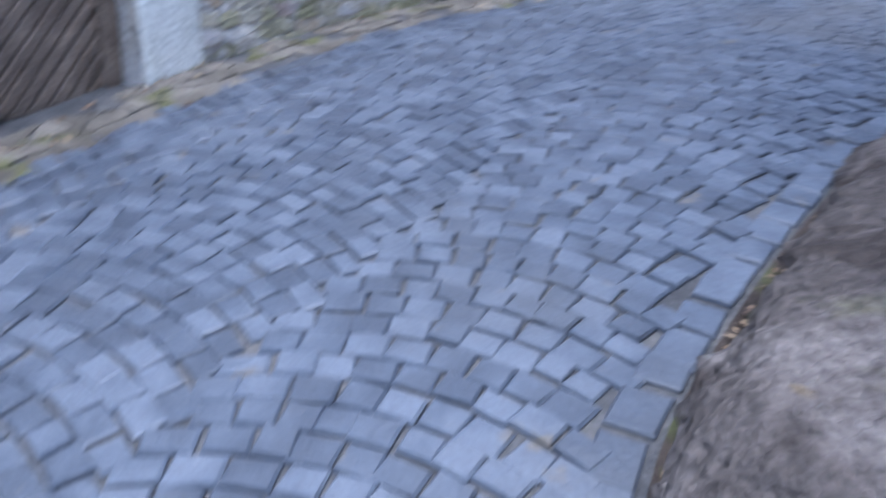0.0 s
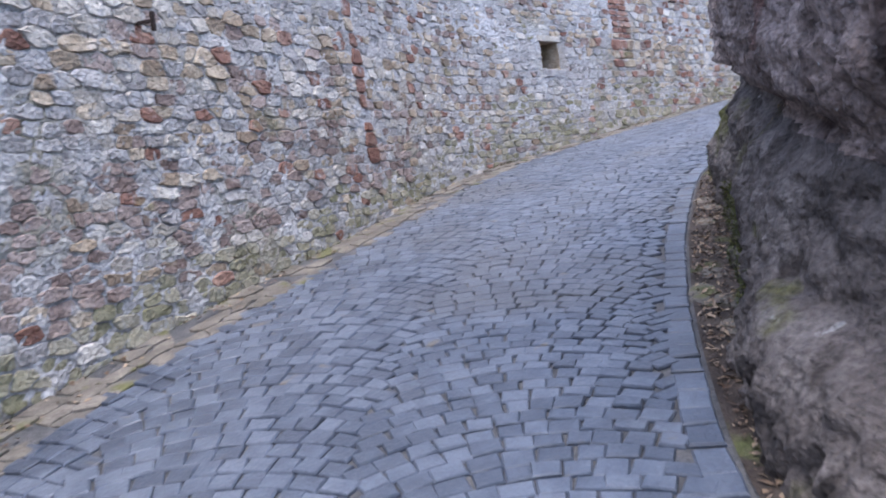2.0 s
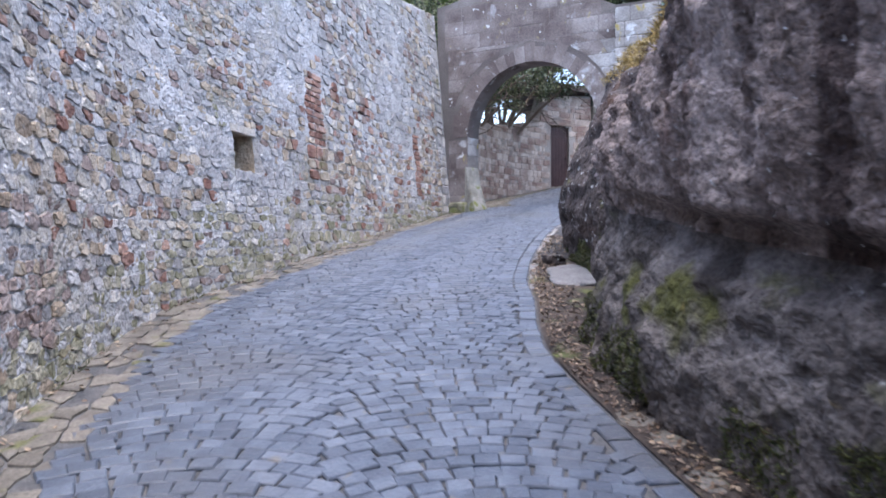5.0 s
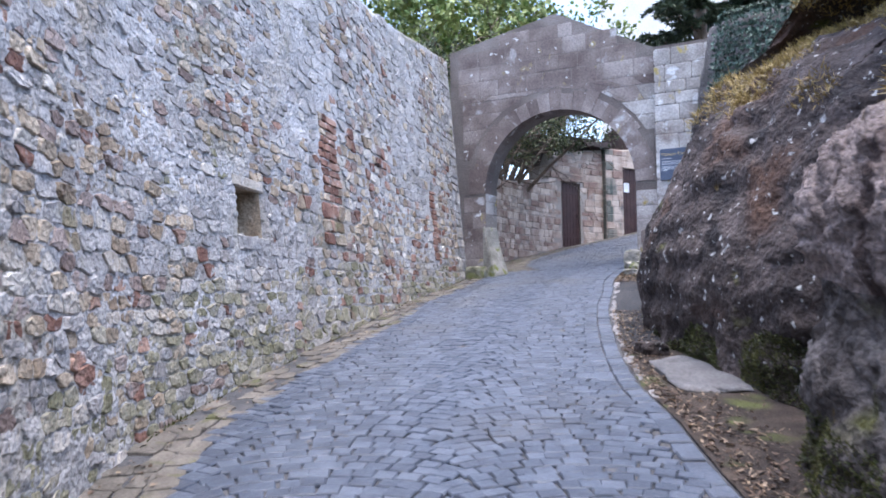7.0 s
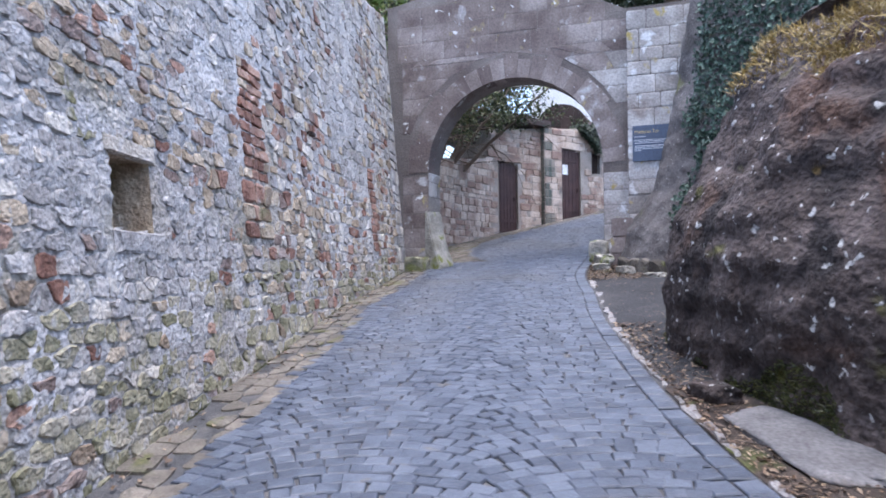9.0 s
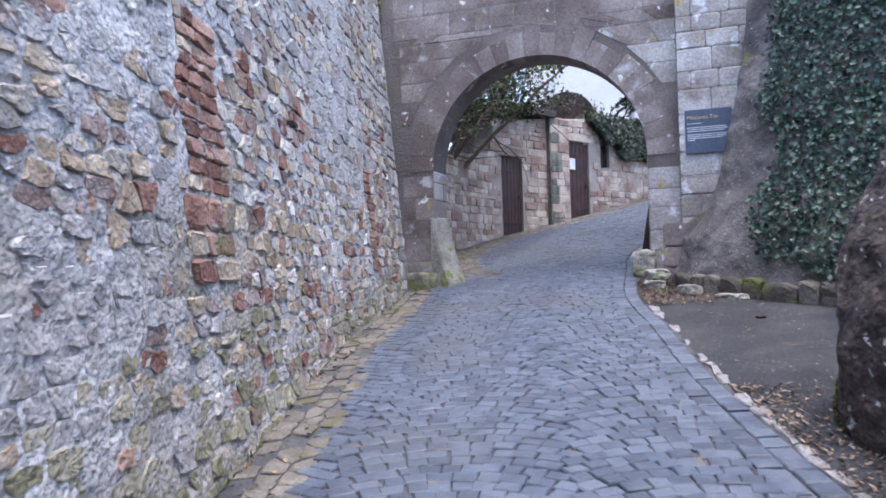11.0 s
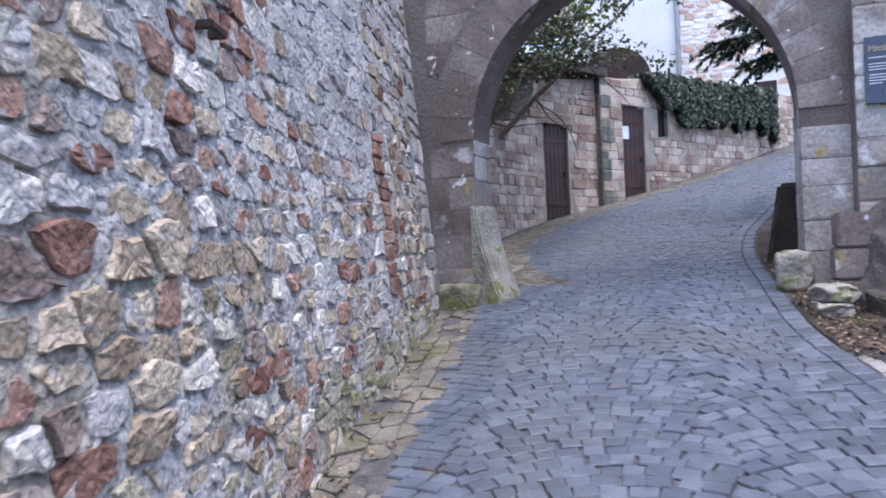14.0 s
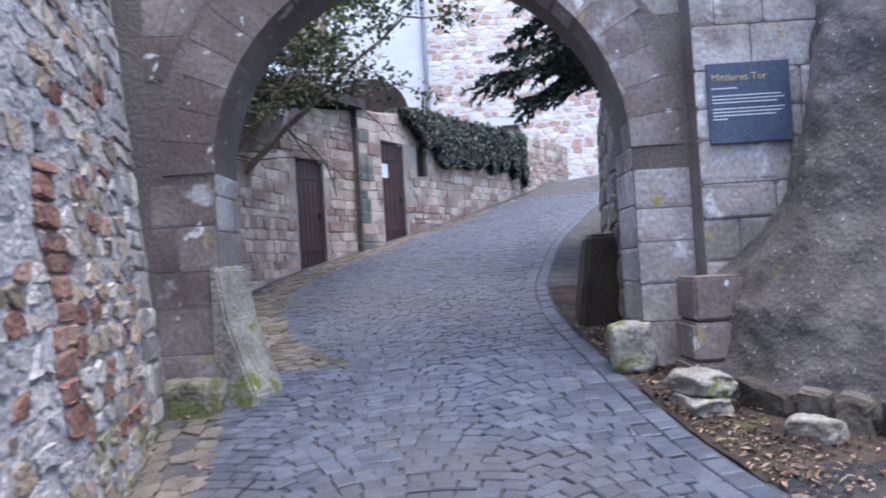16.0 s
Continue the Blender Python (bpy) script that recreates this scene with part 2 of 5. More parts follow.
def box(x0, x1, y0, y1, z0, z1, bevel=0.0, m=None, bm=None):
    bm = bm or bmesh.new()
    r = bmesh.ops.create_cube(bm, size=1.0)
    for v in r["verts"]:
        v.co = Vector((x0 + (v.co.x + 0.5) * (x1 - x0), y0 + (v.co.y + 0.5) * (y1 - y0), z0 + (v.co.z + 0.5) * (z1 - z0)))
        if m:
            v.co = m @ v.co
    if bevel:
        bmesh.ops.bevel(bm, geom=[e for e in bm.edges if e.verts[0] in r["verts"]], offset=bevel, segments=2, affect="EDGES")
    return bm


def ground_z(x, y):
    """Height of the sloping lane."""
    x, y = min(max(x, -6.0), 36.0), min(max(y, -5.0), 19.0)
    return 0.05442 + 0.13617 * x + 0.11462 * y + 0.00177 * x * x - 0.00539 * x * y - 0.00242 * y * y


class Line:
    """A smooth curve in plan, by its length; the side is to the right of its run."""

    def __init__(self, pts, step=0.05):
        P = [Vector(p) for p in pts]
        P = [2 * P[0] - P[1]] + P + [2 * P[-1] - P[-2]]
        out = []
        for i in range(1, len(P) - 2):
            for k in range(12):
                t = k / 12
                a, b, c, d = P[i - 1], P[i], P[i + 1], P[i + 2]
                out.append(0.5 * (2 * b + (c - a) * t + (2 * a - 5 * b + 4 * c - d) * t * t + (3 * b - a - 3 * c + d) * t ** 3))
        out.append(P[-2])
        A = np.array([tuple(p) for p in out])
        d = np.r_[0, np.cumsum(np.hypot(*np.diff(A, axis=0).T))]
        self.length = d[-1]
        n = int(self.length / step) + 1
        self.s = np.linspace(0, self.length, n)
        self.x, self.y = np.interp(self.s, d, A[:, 0]), np.interp(self.s, d, A[:, 1])
        tx, ty = np.gradient(self.x), np.gradient(self.y)
        k = np.hypot(tx, ty)
        self.tx, self.ty = tx / k, ty / k
        self.rows = [tuple(map(float, r)) for r in zip(self.x, self.y, self.tx, self.ty)]

    def at(self, u, off=0.0):
        f = min(max(u / self.length, 0.0), 1.0) * (len(self.rows) - 1)
        i = min(int(f), len(self.rows) - 2)
        f -= i
        x, y, tx, ty = (a + (b - a) * f for a, b in zip(self.rows[i], self.rows[i + 1]))
        k = math.hypot(tx, ty)
        return x + off * ty / k, y - off * tx / k, tx / k, ty / k

    def near(self, x, y):
        """Length along the curve nearest to a place, and the signed distance to its right."""
        i = int(np.argmin((self.x - x) ** 2 + (self.y - y) ** 2))
        dx, dy = x - self.x[i], y - self.y[i]
        return self.s[i], dx * self.ty[i] - dy * self.tx[i]


def clip(poly, px, py, nx, ny):
    """Keep the part of a polygon where (p - (px, py)) . (nx, ny) <= 0."""
    out = []
    for i in range(len(poly)):
        a, b = poly[i - 1], poly[i]
        da, db = (a[0] - px) * nx + (a[1] - py) * ny, (b[0] - px) * nx + (b[1] - py) * ny
        if (da <= 0) != (db <= 0):
            k = da / (da - db)
            out.append((a[0] + k * (b[0] - a[0]), a[1] + k * (b[1] - a[1])))
        if db <= 0:
            out.append(b)
    return out


def rubble(u0, u1, v0, v1, rng, row=(0.09, 0.19), wide=(0.12, 0.36), gap=0.012, grow=1.0):
    """Irregular stone outlines that fill a rectangle of a wall: cells round seeds in loose courses."""
    seeds, v = [], v0
    while v < v1:
        h = rng.uniform(*row) * grow
        u = u0 + rng.uniform(-0.2, 0.1)
        while u < u1:
            w = rng.uniform(*wide) * grow
            seeds.append((u + w / 2 + rng.uniform(-0.02, 0.02), v + h / 2 + rng.uniform(-0.2, 0.2) * h))
            u += w
        v += h
    A, cell = 0.48, 0.3
    grid = {}
    for i, (u, v) in enumerate(seeds):
        grid.setdefault((int(u * A // cell), int(v // cell)), []).append(i)
    out = []
    for i, (u, v) in enumerate(seeds):
        a, b = u * A, v
        a0, a1, b0, b1 = max(a - 0.3, u0 * A - 0.02), min(a + 0.3, u1 * A + 0.02), max(b - 0.3, v0 - 0.05), min(b + 0.3, v1 + 0.05)
        poly = [(a0, b0), (a1, b0), (a1, b1), (a0, b1)]
        gi, gj = int(a // cell), int(b // cell)
        near = [j for p in (-1, 0, 1) for q in (-1, 0, 1) for j in grid.get((gi + p, gj + q), ()) if j != i]
        near.sort(key=lambda j: (seeds[j][0] * A - a) ** 2 + (seeds[j][1] - b) ** 2)
        for j in near[:18]:
            c, d = seeds[j][0] * A, seeds[j][1]
            poly = clip(poly, (a + c) / 2, (b + d) / 2, c - a, d - b)
            if len(poly) < 3:
                break
        poly = [(p / A, q) for p, q in poly]
        if len(poly) < 3:
            continue
        cu, cv = sum(p for p, _ in poly) / len(poly), sum(q for _, q in poly) / len(poly)
        if not u0 - 0.05 < cu < u1 + 0.05 or max(p for p, _ in poly) - min(p for p, _ in poly) > 2.2 * wide[1] * grow:
            continue
        g = (gap(cu) if callable(gap) else gap) * rng.uniform(0.4, 2.2)
        shr = []
        for p, q in poly:
            r = math.hypot(p - cu, q - cv)
            k = max(0.3, 1 - g / max(r, 0.01)) * rng.uniform(1 - 6 * g, 1.0)
            shr.append((cu + (p - cu) * k, cv + (q - cv) * k))
        out.append((cu, cv, ragged(shr, rng)))
    return out


def ragged(poly, rng):
    """A broken, rounded outline: long edges get a shifted middle point, then the corners are cut."""
    res = []
    for i in range(len(poly)):
        a, b = poly[i - 1], poly[i]
        dx, dy = b[0] - a[0], b[1] - a[1]
        L = math.hypot(dx, dy)
        if L < 0.02:
            continue
        res.append(a)
        if L > 0.07:
            k, o = rng.uniform(0.3, 0.7), rng.uniform(-0.13, 0.13)
            res.append((a[0] + dx * k - dy * o, a[1] + dy * k + dx * o))
    if len(res) < 3:
        res = poly
    cut = []
    for i in range(len(res)):
        a, b = res[i - 1], res[i]
        k = rng.uniform(0.08, 0.26)
        cut += [(a[0] + (b[0] - a[0]) * k, a[1] + (b[1] - a[1]) * k), (b[0] + (a[0] - b[0]) * k, b[1] + (a[1] - b[1]) * k)]
    return cut


def dressed(poly, rng, c=0.012):
    """A squared block's outline with small worn corners."""
    res = []
    for i in range(len(poly)):
        a, b = poly[i - 1], poly[i]
        L = max(0.03, math.hypot(b[0] - a[0], b[1] - a[1]))
        k = min(0.3, c * rng.uniform(0.4, 1.8) / L)
        res += [(a[0] + (b[0] - a[0]) * k, a[1] + (b[1] - a[1]) * k), (b[0] + (a[0] - b[0]) * k, b[1] + (a[1] - b[1]) * k)]
    return res


def soften(poly):
    """Cut the corners of an outline, and drop points that lie too close."""
    res = []
    for i in range(len(poly)):
        a, b = poly[i - 1], poly[i]
        L = math.hypot(b[0] - a[0], b[1] - a[1])
        if L < 0.035:
            res.append(((a[0] + b[0]) / 2, (a[1] + b[1]) / 2))
        else:
            res += [(a[0] * 0.85 + b[0] * 0.15, a[1] * 0.85 + b[1] * 0.15), (a[0] * 0.15 + b[0] * 0.85, a[1] * 0.15 + b[1] * 0.85)]
    return res


def stone(poly, depth, rng, place, sink=0.03, crown=False):
    """Vertices and faces of one bulging stone over its outline; place(u, v, out) lays it on the wall."""
    n = len(poly)
    cu, cv = sum(p for p, _ in poly) / n, sum(q for _, q in poly) / n
    V, F = [], []
    size = max(q for _, q in poly) - min(q for _, q in poly) + 0.01
    tu, tv = rng.uniform(-0.35, 0.35) * depth / size, rng.uniform(-0.6, 0.5) * depth / size
    for p, q in poly:
        V.append(place(p, q, -sink))
    lo, hi = (0.82, 0.96) if crown else (0.72, 0.9)
    for p, q in poly:
        V.append(place(cu + (p - cu) * 0.99, cv + (q - cv) * 0.99, depth * rng.uniform(0.35, 0.7)))
    for p, q in poly:
        k = rng.uniform(lo, hi)
        V.append(place(cu + (p - cu) * k, cv + (q - cv) * k, depth * rng.uniform(0.8, 1.15) + tu * (p - cu) + tv * (q - cv)))
    for i in range(n):
        j = (i + 1) % n
        F += [(i, j, n + j, n + i), (n + i, n + j, 2 * n + j, 2 * n + i)]
    if crown:
        V.append(place(cu + rng.uniform(-0.1, 0.1) * size, cv + rng.uniform(-0.1, 0.1) * size, depth * rng.uniform(0.8, 1.15)))
        F += [(2 * n + i, 2 * n + (i + 1) % n, 3 * n) for i in range(n)]
    else:
        F.append(tuple(range(2 * n, 3 * n)))
    return V, F


def pile(items):
    """Join (vertices, faces) lists into one."""
    V, F = [], []
    for v, f in items:
        k = len(V)
        V += v
        F += [tuple(i + k for i in q) for q in f]
    return V, F


def courses(u0f, u1f, z0, z1, rng, hh=(0.24, 0.36), ww=(0.3, 0.75), g=0.0035):
    """Squared blocks in level courses between two side limits that are functions of height."""
    z = z0
    while z < z1:
        h = min(rng.uniform(*hh), z1 - z)
        a0, a1, b0, b1 = u0f(z), u0f(z + h), u1f(z), u1f(z + h)
        if min(b0, b1) - max(a0, a1) > 0.08 and h > 0.05:
            cut = [0.0]
            W = max(b0, b1) - min(a0, a1)
            while cut[-1] < 1:
                cut.append(cut[-1] + rng.uniform(*ww) / W)
            cut = [c for c in cut if c < 1 - 0.15 / W] + [1.0]
            for c, d in zip(cut[:-1], cut[1:]):
                yield [(a0 + (b0 - a0) * c + g, z + g), (a0 + (b0 - a0) * d - g, z + g), (a1 + (b1 - a1) * d - g, z + h - g), (a1 + (b1 - a1) * c + g, z + h - g)]
        z += h


def frac(p, scale, octaves=5, rough=0.9):
    return noise.fractal(Vector(p) * scale, rough, 2.1, octaves)


# ---- ground ----
axis = lambda a, b, st: [a - 400, a - 100, a - 30, a - 8] + list(np.arange(a, b, st)) + [b, b + 8, b + 30, b + 100, b + 400]
gx, gy = axis(-5.0, 35.0, 0.16), axis(-4.0, 18.0, 0.16)
GV = [(x, y, ground_z(x, y) - 0.005 + 0.003 * noise.noise(Vector((x * 2, y * 2, 0)))) for y in gy for x in gx]
GF = [(j * len(gx) + i, j * len(gx) + i + 1, (j + 1) * len(gx) + i + 1, (j + 1) * len(gx) + i) for j in range(len(gy) - 1) for i in range(len(gx) - 1)]
ground = tagged(mesh_ob("ground", GV, GF, M_joint, smooth=True), "dark sandy bedding soil under a sloping cobbled lane", "ground", kind="structure")

# ---- the lane: edges in plan ----
WALL = Line([(-3.9, -3.0), (-3.3, 0.6), (-2.6, 2.8), (-2.0, 4.3), (-1.25, 5.62), (-0.7, 6.25), (0.05, 6.9), (1.1, 7.65), (2.45, 8.6), (3.14, 9.15), (4.15, 9.9), (5.5, 10.75), (6.7, 11.2), (8.2, 11.68), (10.5, 12.35), (12.5, 12.98), (14.3, 13.35), (15.4, 13.62), (16.75, 13.95)])
RIGHT = Line([(0.25, -3.0), (0.3, 0.0), (0.45, 1.3), (0.8, 2.1), (1.35, 3.0), (1.78, 3.6), (2.58, 4.47), (3.4, 5.25), (4.0, 5.78), (5.3, 6.82), (6.06, 7.28), (7.2, 7.8), (8.1, 8.25), (9.8, 8.87), (11.9, 9.5), (13.4, 9.85), (15.2, 10.3), (17.2, 10.5), (18.8, 10.62), (20.5, 10.55), (22.1, 10.28), (24.0, 9.9), (26.1, 9.3), (29.0, 8.3), (32.0, 7.0)])
FAR = Line([(17.3, 14.0), (19.0, 14.8), (21.0, 15.25), (22.8, 15.25), (24.6, 14.95), (25.47, 14.7), (26.9, 13.93), (27.88, 13.36), (29.2, 12.5), (31.5, 11.05), (33.6, 9.7), (36.5, 7.9)])
MIDDLE = Line([(-2.1, -3.0), (-1.5, 0.5), (-0.5, 3.2), (0.75, 5.4), (2.3, 6.9), (4.1, 8.2), (6.0, 9.25), (8.5, 10.2), (11.0, 10.9), (13.5, 11.5), (16.0, 11.95), (18.5, 12.3), (21.0, 12.4), (23.5, 12.0), (26.0, 11.1), (28.5, 9.9), (31.5, 8.3)])

GATE_X, GATE_BACK = 16.75, 17.35
ARCH_Y, ARCH_Z, ARCH_R = 11.88, 4.52, 1.61
YL, YR = ARCH_Y + ARCH_R, ARCH_Y - ARCH_R


def wall_top(u):
    x = WALL.at(u)[0]
    return float(np.interp(x, [-4, 0, 4, 8, 11.8, 14, 16.8], [4.6, 5.3, 5.9, 6.4, 6.85, 7.1, 7.5]))


def wall_core(line, u0, u1, base, top, lean, thick, m, name, holes=(), step=0.08, rough=0.03, proud=0.0):
    """The mortar body of a wall along a curve: uneven front, flat back, top; holes are (u0, u1, z0, z1)."""
    us = sorted(set([round(u, 3) for u in np.arange(u0, u1, step)] + [u1] + [h for q in holes for h in q[:2]]))
    rows = int(max(top(u) - base(u) for u in us) / step)
    V, F, idx = [], [], {}
    for i, u in enumerate(us):
        b, t = base(u), top(u)
        for k in range(rows + 1):
            z = b + (t - b) * k / rows
            off = -lean * (z - b)
            x, y, _, _ = line.at(u, off)
            d = rough * (0.6 * frac((x, y, z), 5, 2) + 0.8 * frac((x, y, z), 17, 3)) + proud
            x, y, _, _ = line.at(u, off + d)
            idx[i, k] = len(V)
            V.append((x, y, z))
    for i in range(len(us) - 1):
        um = (us[i] + us[i + 1]) / 2
        for k in range(rows):
            z = (V[idx[i, k]][2] + V[idx[i, k + 1]][2]) / 2
            if any(h[0] < um < h[1] and h[2] < z < h[3] for h in holes):
                continue
            F.append((idx[i, k], idx[i + 1, k], idx[i + 1, k + 1], idx[i, k + 1]))
    back = []
    for i, u in enumerate(us):
        x, y, _, _ = line.at(u, -thick - lean * (top(u) - base(u)))
        back.append(len(V))
        V += [(x, y, base(u)), (x, y, top(u))]
    for i in range(len(us) - 1):
        a, c = back[i], back[i + 1]
        F += [(c, a, a + 1, c + 1), (idx[i, rows], idx[i + 1, rows], c + 1, a + 1)]
    for i, a in ((0, back[0]), (len(us) - 1, back[-1])):
        F.append((idx[i, 0], idx[i, rows], a + 1, a))
    return mesh_ob(name, V, F, m, smooth=True)


def on_wall(line, base, lean):
    def place(u, z, out):
        x, y, _, _ = line.at(u, out - lean * (z - base(u)))
        return (x, y, z)
    return place


def niche(line, base, lean, h, deep, m, name, parent, back=True):
    """The sides and back of an opening in a wall."""
    P = on_wall(line, base, lean)
    u0, u1, z0, z1 = h
    a = [P(u0, z0, 0.01), P(u1, z0, 0.01), P(u1, z1, 0.01), P(u0, z1, 0.01)]
    c = [P(u0, z0, -deep), P(u1, z0, -deep), P(u1, z1, -deep), P(u0, z1, -deep)]
    F = [(0, 4, 5, 1), (1, 5, 6, 2), (2, 6, 7, 3), (3, 7, 4, 0)] + ([(4, 7, 6, 5)] if back else [])
    return mesh_ob(name, a + c, F, m, parent)


# ---- the long rubble wall ----
LEAN = 0.085
rng = random.Random(3)
wbase = lambda u: ground_z(*WALL.at(u)[:2]) - 0.08
su = WALL.near(7.25, 11.5)[0]
SLIT = (su - 0.20, su + 0.29, 2.93, 3.37)
du = WALL.near(-2.45, 3.2)[0]
DOORWAY = (du - 0.30, du + 0.98, 0.0, 2.35)
hu = WALL.near(14.45, 13.35)[0]
PUTLOG = (hu - 0.07, hu + 0.05, 4.34, 4.47)
HOLES = [SLIT, DOORWAY, PUTLOG]
wall_left = tagged(wall_core(WALL, 0.0, WALL.length, wbase, wall_top, LEAN, 1.6, M_mortar, "wall_west", HOLES, step=0.042, rough=0.022, proud=0.008), "tall old rubble wall of tan, red and grey stones in pale mortar", "wall", kind="structure")
place_left = on_wall(WALL, wbase, LEAN)
niche(WALL, wbase, LEAN, SLIT, 0.75, M_stone["tan"], "niche", wall_left)
niche(WALL, wbase, LEAN, PUTLOG, 0.4, M_stone["grey"], "putlog_hole", wall_left)
niche(WALL, wbase, LEAN, DOORWAY, 0.30, M_mortar, "door_reveal", wall_left)
bu, cu_, hu = WALL.near(9.55, 12.1)[0], WALL.near(2.95, 8.95)[0], WALL.near(14.45, 13.35)[0]
NEAR0, NEAR1 = WALL.near(9.0, 11.95)[0], WALL.near(12.2, 12.9)[0]
STRIPS = [(bu - 0.32, bu + 0.28, 3.5, 4.6, (0.065, 0.11), (0.11, 0.26)), (bu - 0.40, bu + 0.34, 2.98, 3.5, (0.14, 0.22), (0.18, 0.36)), (cu_ - 0.10, cu_ + 0.10, 1.75, 4.6, (0.10, 0.22), (0.2, 0.3)), (hu - 0.18, hu + 0.16, 3.0, 4.3, (0.09, 0.16), (0.14, 0.3)), (WALL.length - 0.62, WALL.length - 0.06, 2.7, 6.9, (0.13, 0.3), (0.22, 0.5))]
groups, singles = {}, []
U9 = WALL.near(8.4, 11.75)[0]
GAP = (lambda u: float(np.interp(WALL.at(u)[0], [-4, 3, 8, 10, 17], [0.006, 0.006, 0.010, 0.014, 0.016])))
for cu, cv, poly in rubble(0.1, U9, -0.3, 7.4, rng, row=(0.05, 0.14), wide=(0.08, 0.31), gap=GAP) + rubble(U9, WALL.length - 0.05, 0.8, 7.6, rng, row=(0.05, 0.25), wide=(0.08, 0.36), gap=GAP):
    b, t = wbase(cu), wall_top(cu)
    if not b + 0.02 < cv < t - 0.03:
        continue
    if any(h[0] - 0.07 < max(p for p, _ in poly) and min(p for p, _ in poly) < h[1] + 0.07 and h[2] - 0.05 < max(q for _, q in poly) and min(q for _, q in poly) < h[3] + 0.05 for h in HOLES):
        continue
    if any(s[0] - 0.03 < cu < s[1] + 0.03 and s[2] - 0.03 < cv < s[3] + 0.03 for s in STRIPS):
        continue
    h = cv - b
    r = rng.random()
    x = WALL.at(cu)[0]
    plastered = noise.noise(Vector((cu * 0.45, cv * 0.6, 3.0))) + (0.25 if x > 9 and h > 2.6 else 0) + (0.2 if 4 < x < 9 else 0)
    if h < 0.45 + 0.35 * noise.noise(Vector((cu, 0, 7))) and r < 0.75 or 5.0 < x < 10.6 and h < 0.95 + 0.5 * noise.noise(Vector((cu, 0, 7))) and r < 0.5:
        kind = "mossy"
    elif -0.6 < x < 3.8 and 0.25 < h < 1.25 and r < 0.48:
        kind = "brown"
    elif plastered > 0.2 and r < 0.75:
        kind = "grey"
    else:
        warm = 0.5 + 0.9 * noise.noise(Vector((cu * 0.5, cv * 0.7, 11.0)))
        mix = {"tan": (0.22 if x > 8.5 else 0.10) + 0.26 * warm, "pale": 0.36 if x < 4 else 0.24 if x > 9 else 0.12, "grey": (0.26 if x > 8.5 else 0.36) - 0.18 * warm, "red": 0.16 if x > 8.5 and h < 2.6 else 0.07, "brown": 0.10} if x < 8.5 or h < 2.7 else {"tan": 0.2, "pale": 0.08, "grey": 0.45, "red": 0.04, "brown": 0.2}
        kind = rng.choices(list(mix), weights=[max(0.01, q) for q in mix.values()])[0]
    if plastered > 0.38 and rng.random() < 0.35:
        continue
    size = math.sqrt(max(0.001, (max(p for p, _ in poly) - min(p for p, _ in poly)) * (max(q for _, q in poly) - min(q for _, q in poly))))
    depth = min(0.024, 0.05 * size + 0.011) * rng.uniform(0.55, 1.35) * (0.75 if plastered > 0.2 else 1.0) * (1.15 if x > 10 else 1.0)
    item = stone(poly, depth, rng, place_left, crown=True)
    if NEAR0 < cu < NEAR1 and 0.15 < h < 2.3 and len(singles) < 300:
        singles.append((kind, item))
    else:
        groups.setdefault(kind, []).append(item)
for s in STRIPS:
    for q in courses(lambda z: s[0] + 0.04 * math.sin(z * 9), lambda z: s[1] + 0.05 * math.sin(z * 7 + 1), s[2], s[3], rng, s[4], s[5]):
        a, c = sum(p for p, _ in q) / 4, sum(v for _, v in q) / 4
        q = [(a + (p - a) * rng.uniform(0.94, 1.02), c + (v - c) * rng.uniform(0.93, 1.0)) for p, v in q]
        mesh_ob("brick", *stone(soften(q), rng.uniform(0.024, 0.036), rng, place_left), M_stone_one[rng.choice(("grey", "pale", "grey")) if s[3] > 6 else "tan" if rng.random() < (0.5 if s[3] == 3.5 else 0.15) else "red"], wall_left)
for kind, items in groups.items():
    V, F = pile(items)
    tagged(mesh_ob(kind + "_stones", V, F, M_stone[kind], wall_left), kind="stuff")
for kind, (V, F) in singles:
    mesh_ob("stone", V, F, M_stone_one[kind], wall_left)

# slab over the slit, iron bracket, small put-log hole
u0, u1, z0, z1 = SLIT
for nm, q in (("lintel", [(u0 - 0.06, z1), (u1 + 0.10, z1 - 0.01), (u1 + 0.08, z1 + 0.10), (u0 - 0.05, z1 + 0.09)]), ("sill_stone", [(u0 - 0.02, z0 - 0.13), (u1 + 0.15, z0 - 0.12), (u1 + 0.15, z0), (u0 - 0.02, z0)])):
    V, F = stone(q, 0.03, rng, place_left)
    mesh_ob(nm, V, F, M_stone_one["pale" if nm == "lintel" else "grey"], wall_left)
ku = WALL.near(0.62, 7.18)[0]
bm = box(-0.012, 0.012, -0.16, 0.05, -0.012, 0.012, 0.003)
box(-0.015, 0.015, -0.16, -0.13, -0.07, 0.06, 0.004, bm=bm)
x, y, tx, ty = WALL.at(ku, -0.17)
bracket = tagged(part("wall_bracket", bm, M_iron), "short rusty iron hook driven into the rubble wall", "bracket")
bracket.matrix_world = Matrix.Translation((x, y, 2.9)) @ Matrix.Rotation(math.atan2(ty, tx), 4, "Z")

